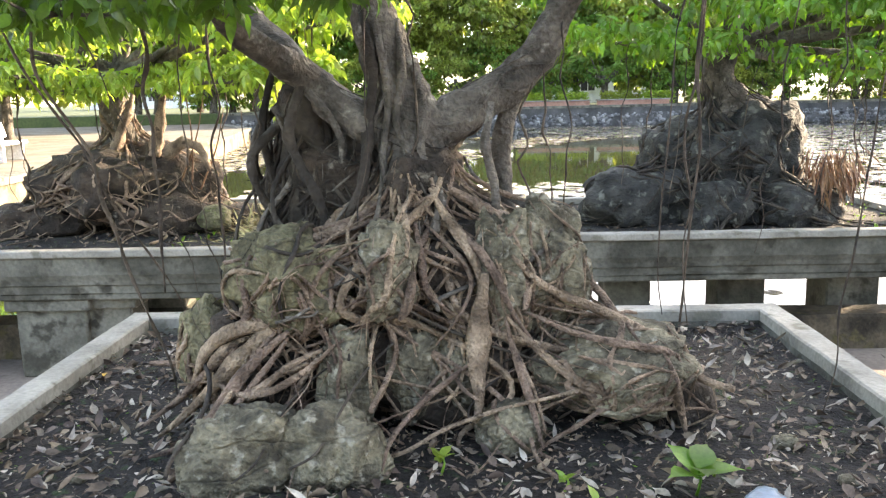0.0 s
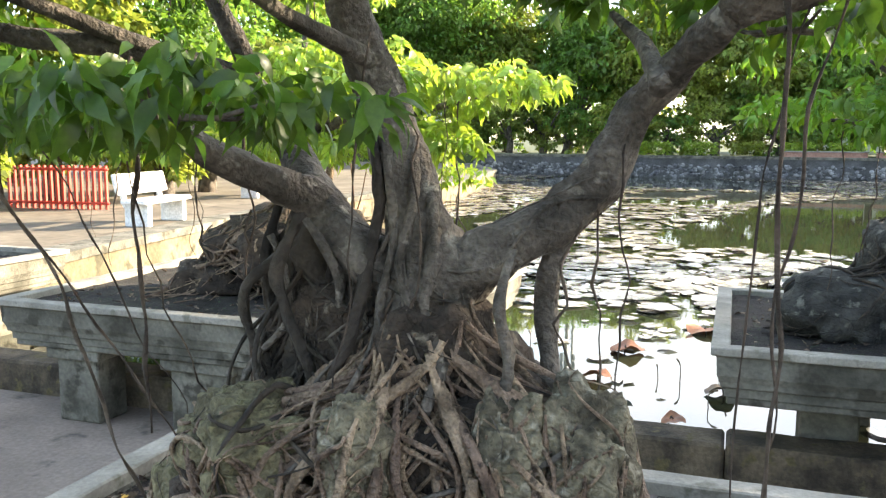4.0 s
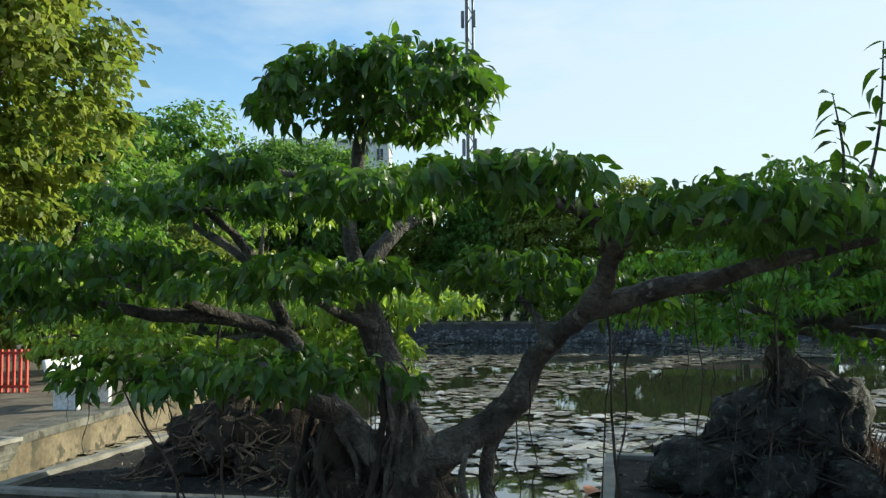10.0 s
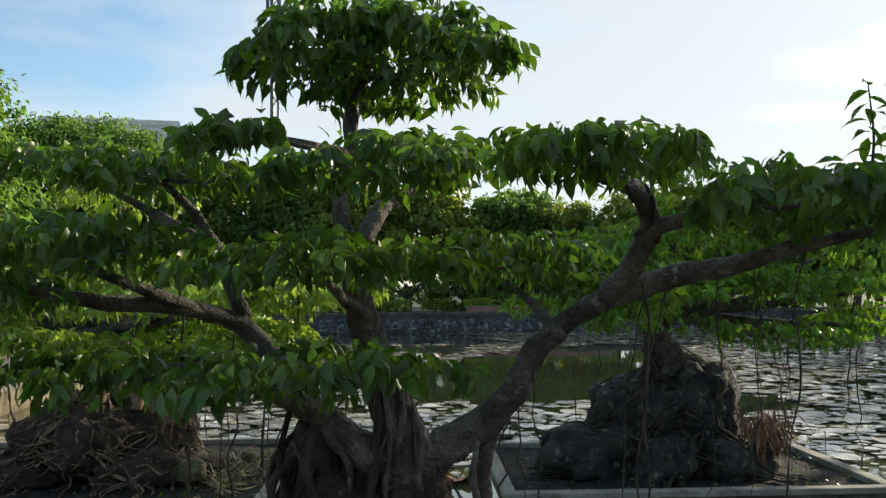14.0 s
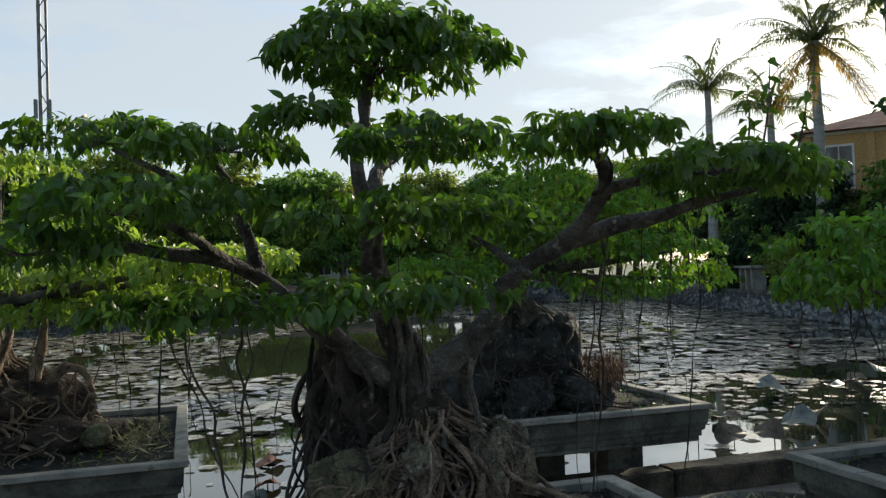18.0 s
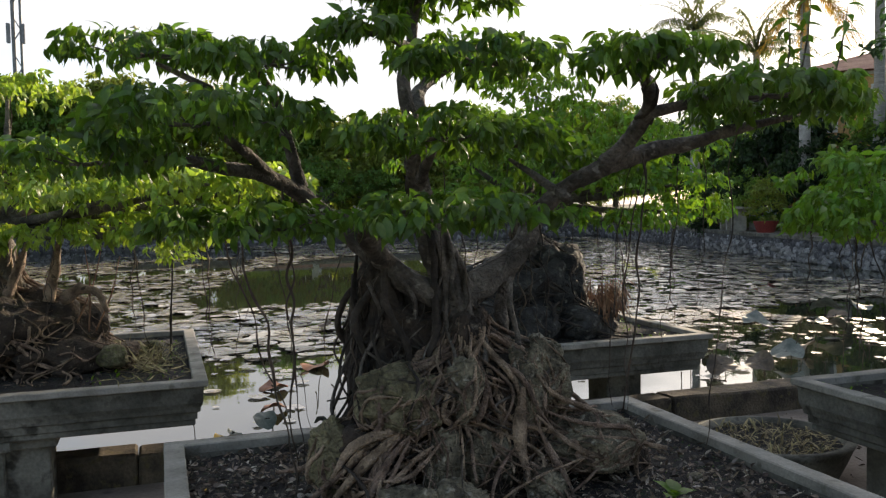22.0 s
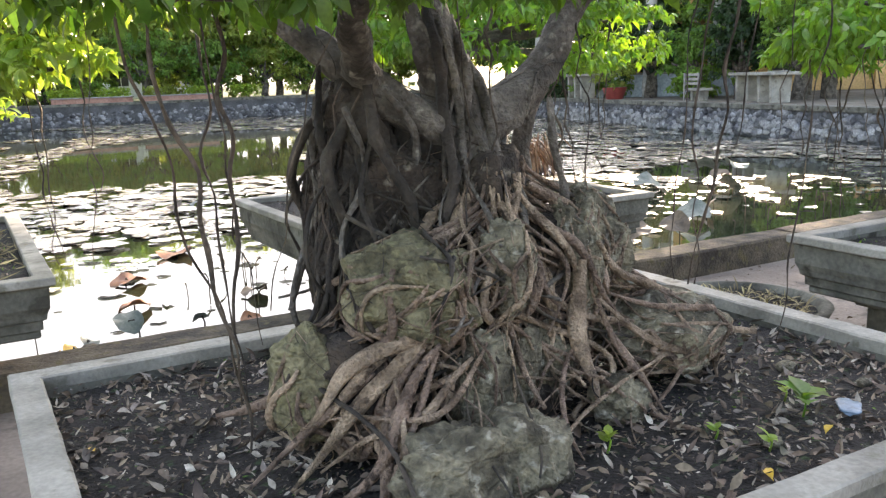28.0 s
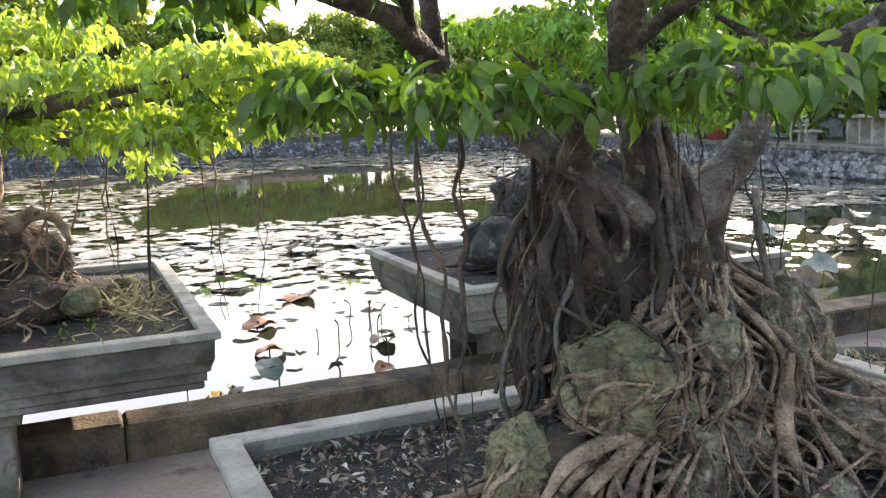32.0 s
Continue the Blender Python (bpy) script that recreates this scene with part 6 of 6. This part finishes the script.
# stones of the house-side wall
rng = np.random.default_rng(77)
wall_stones = bpy.data.objects["bank_wall_right"]
STONES = []
for k in range(5):
    bm = boulder(bmesh.new(), (0, 0, 0), (0.14, 0.07, 0.10), 200 + k, 2, 0.4)
    me = bpy.data.meshes.new("stone")
    bm.to_mesh(me)
    bm.free()
    me.materials.append(STONE)
    STONES.append(me)
a, b = Vector((20.2, 29.0, 0)), Vector((16.3, 12.0, 0))
for k in range(300):
    q = a.lerp(b, rng.random())
    if q.y < 22:
        u = (22 - q.y) / 10
        q.x = 18.3 - 2.0 * u
    else:
        q.x = 18.3 + (q.y - 22) * 5.7 / 23
    o = new("stone", STONES[k % 5])
    o.parent = wall_stones
    o.matrix_parent_inverse = wall_stones.matrix_basis.inverted()
    s = rng.uniform(0.5, 1.1)
    o.matrix_basis = pose(q.x - 0.02, q.y, rng.uniform(-0.2, 0.22), 0, rng.uniform(-30, 30), -78) @ Matrix.Diagonal((s, 1, s, 1))


def rubble_shape(seed):
    """A low uneven stone face standing out of a wall, along -y."""
    r = np.random.default_rng(seed)
    ring = [(math.cos(a) * r.uniform(0.8, 1.1), 0.0, math.sin(a) * r.uniform(0.6, 0.9)) for a in np.linspace(0, 6.2832, 9)[:-1]]
    v = ring + [(0.65 * x, -0.45, 0.65 * z) for x, _, z in ring]
    f = [(i, (i + 1) % 8, 8 + (i + 1) % 8, 8 + i) for i in range(8)] + [(8, 9, 10, 11), (8, 11, 12, 15), (12, 13, 14, 15)]
    return np.array(v), np.array(f)


RUBBLE = [rubble_shape(k) for k in range(5)]
for owner, line, n in ((bpy.data.objects["bank_wall_far"], FAR, 1500), (bpy.data.objects["bank_wall_right"], RIGHT[:3], 1500)):
    q = []
    for (ax, ay), (bx, by) in zip(line, line[1:]):
        turn = math.atan2(by - ay, bx - ax)
        for _ in range(n // (len(line) - 1)):
            u = rng.random()
            q.append((ax + (bx - ax) * u, ay + (by - ay) * u, WATER_Z + 0.06 + 0.62 * rng.random(), turn, 0, rng.uniform(-0.5, 0.5), 0.05 + 0.09 * rng.random() ** 1.5))
    tagged(part("rubble", scattered("rubble", q, RUBBLE, rng), FARSTONE, owner, "grey and white stones set in dark mortar"), kind="stuff")


# ---- lotus leaves and stalks by the shore ----
def lotus(x, y, tilt, size, h, mat, label, seed):
    r = np.random.default_rng(seed)
    t = thing("lotus_leaf", label, "lotus leaf", (x, y, WATER_Z), group="withered lotus leaves")
    tilt, size = tilt * 0.5, size * 0.85
    a = r.uniform(0, 6.28)
    limb("stalk", ((x, y, -0.7), (x + 0.02, y, WATER_Z + h * 0.6), (x + 0.05 * math.cos(a), y + 0.05 * math.sin(a), WATER_Z + h)), (0.008, 0.007, 0.006), DARKBARK, t, sides=5, step=0.1)
    bm = bmesh.new()
    c = bm.verts.new((0, 0, 0))
    rings = [[bm.verts.new((u * math.cos(q) * size, u * math.sin(q) * size, size * (0.25 * u * u * math.sin(2 * q + seed) + 0.10 * math.sin(5 * q + seed) * u))) for q in np.linspace(0, 6.2832, 19)[:-1]] for u in (0.5, 1.0)]
    for i in range(18):
        bm.faces.new((c, rings[0][i], rings[0][(i + 1) % 18]))
        bm.faces.new((rings[0][i], rings[1][i], rings[1][(i + 1) % 18], rings[0][(i + 1) % 18]))
    m = Matrix.Translation((x + 0.05 * math.cos(a), y + 0.05 * math.sin(a), WATER_Z + h)) @ Euler((tilt * math.cos(a), tilt * math.sin(a), a)).to_matrix().to_4x4()
    bmesh.ops.transform(bm, matrix=m, verts=bm.verts)
    part("blade", bm, mat, t, smooth=True)
    return t


for k, (x, y, tilt, size, h, mat, lb) in enumerate((
        (-0.62, 6.75, 1.2, 0.13, 0.13, LOTUSDARK, "grey-green drooping lotus leaf standing in the pond"), (-0.15, 6.7, 1.3, 0.075, 0.07, LOTUSDARK, "dark folded lotus leaf in the pond"), (-1.0, 6.6, 0.9, 0.08, 0.06, LOTUSDARK, "dark folded lotus leaf in the pond"),
        (4.7, 7.3, 0.9, 0.22, 0.12, LOTUSBROWN, "brown curled lotus leaf on the water"), (5.4, 8.4, 0.7, 0.2, 0.10, LOTUSBROWN, "brown curled lotus leaf on the water"), (7.2, 9.6, 0.8, 0.3, 0.2, LOTUSDARK, "grey-green lotus leaf on the water"), (8.2, 9.2, 0.6, 0.34, 0.16, LOTUSDARK, "grey-green lotus leaf on the water"),
        (6.6, 8.0, 0.8, 0.22, 0.1, LOTUSBROWN, "brown curled lotus leaf on the water"), (-0.4, 8.6, 0.3, 0.2, 0.04, LOTUSORANGE, "rust-orange dying lotus leaf on the water"), (0.15, 6.6, 0.4, 0.1, 0.05, LOTUSORANGE, "rust-orange dying lotus leaf on the water"), (-1.1, 6.5, 0.5, 0.09, 0.05, LOTUSYELLOW, "yellow fallen leaf at the kerb"), (0.3, 9.6, 0.3, 0.22, 0.04, LOTUSORANGE, "rust-orange dying lotus leaf on the water"), (1.0, 12.8, 0.9, 0.16, 0.14, LOTUSBROWN, "brown curled lotus leaf on the water"), (1.25, 12.5, 1.0, 0.14, 0.2, LOTUSDARK, "grey-green drooping lotus leaf standing in the pond"), (9.6, 10.9, 0.8, 0.3, 0.18, LOTUSDARK, "grey-green lotus leaf on the water"), (10.1, 10.6, 0.7, 0.26, 0.2, LOTUSDARK, "grey-green lotus leaf on the water"),
        (8.9, 10.0, 0.8, 0.24, 0.14, LOTUSBROWN, "brown curled lotus leaf on the water"), (6.0, 7.6, 0.8, 0.26, 0.14, LOTUSDARK, "grey-green lotus leaf on the water"), (5.1, 7.0, 1.0, 0.2, 0.18, LOTUSBROWN, "brown curled lotus leaf on the water"), (0.5, 7.4, 0.5, 0.14, 0.05, LOTUSBROWN, "brown curled lotus leaf on the water"), (-0.5, 7.6, 0.4, 0.16, 0.05, LOTUSORANGE, "rust-orange dying lotus leaf on the water"), (-0.95, 6.42, 0.4, 0.08, 0.06, LOTUSBROWN, "brown withered leaf at the kerb"), (-0.75, 6.38, 0.5, 0.07, 0.07, LOTUSORANGE, "rust-orange withered leaf at the kerb"), (-1.2, 6.4, 0.5, 0.08, 0.05, LOTUSYELLOW, "yellow fallen leaf at the kerb"))):
    lotus(x, y, tilt, size, h, mat, lb, k + 1)
rng = np.random.default_rng(53)
p = []
for k in range(60):
    x, y = (rng.uniform(-1.5, 1.0), rng.uniform(6.5, 8.5)) if k < 14 else (rng.uniform(3.5, 9), rng.uniform(6.6, 12))
    h = rng.uniform(0.08, 0.3)
    p.append((x, y, h))
stalks = bmesh.new()
for x, y, h in p:
    tube(stalks, ((x, y, WATER_Z - 0.05), (x + rng.normal(0, 0.01), y, WATER_Z + h * 0.7), (x + rng.normal(0, 0.03), y, WATER_Z + h)), (0.006, 0.005, 0.011), sides=4, step=0.1)
tagged(part("lotus_stalks", stalks, LOTUSBROWN), "thin brown broken lotus stalks in the water", "lotus stalks", kind="stuff")
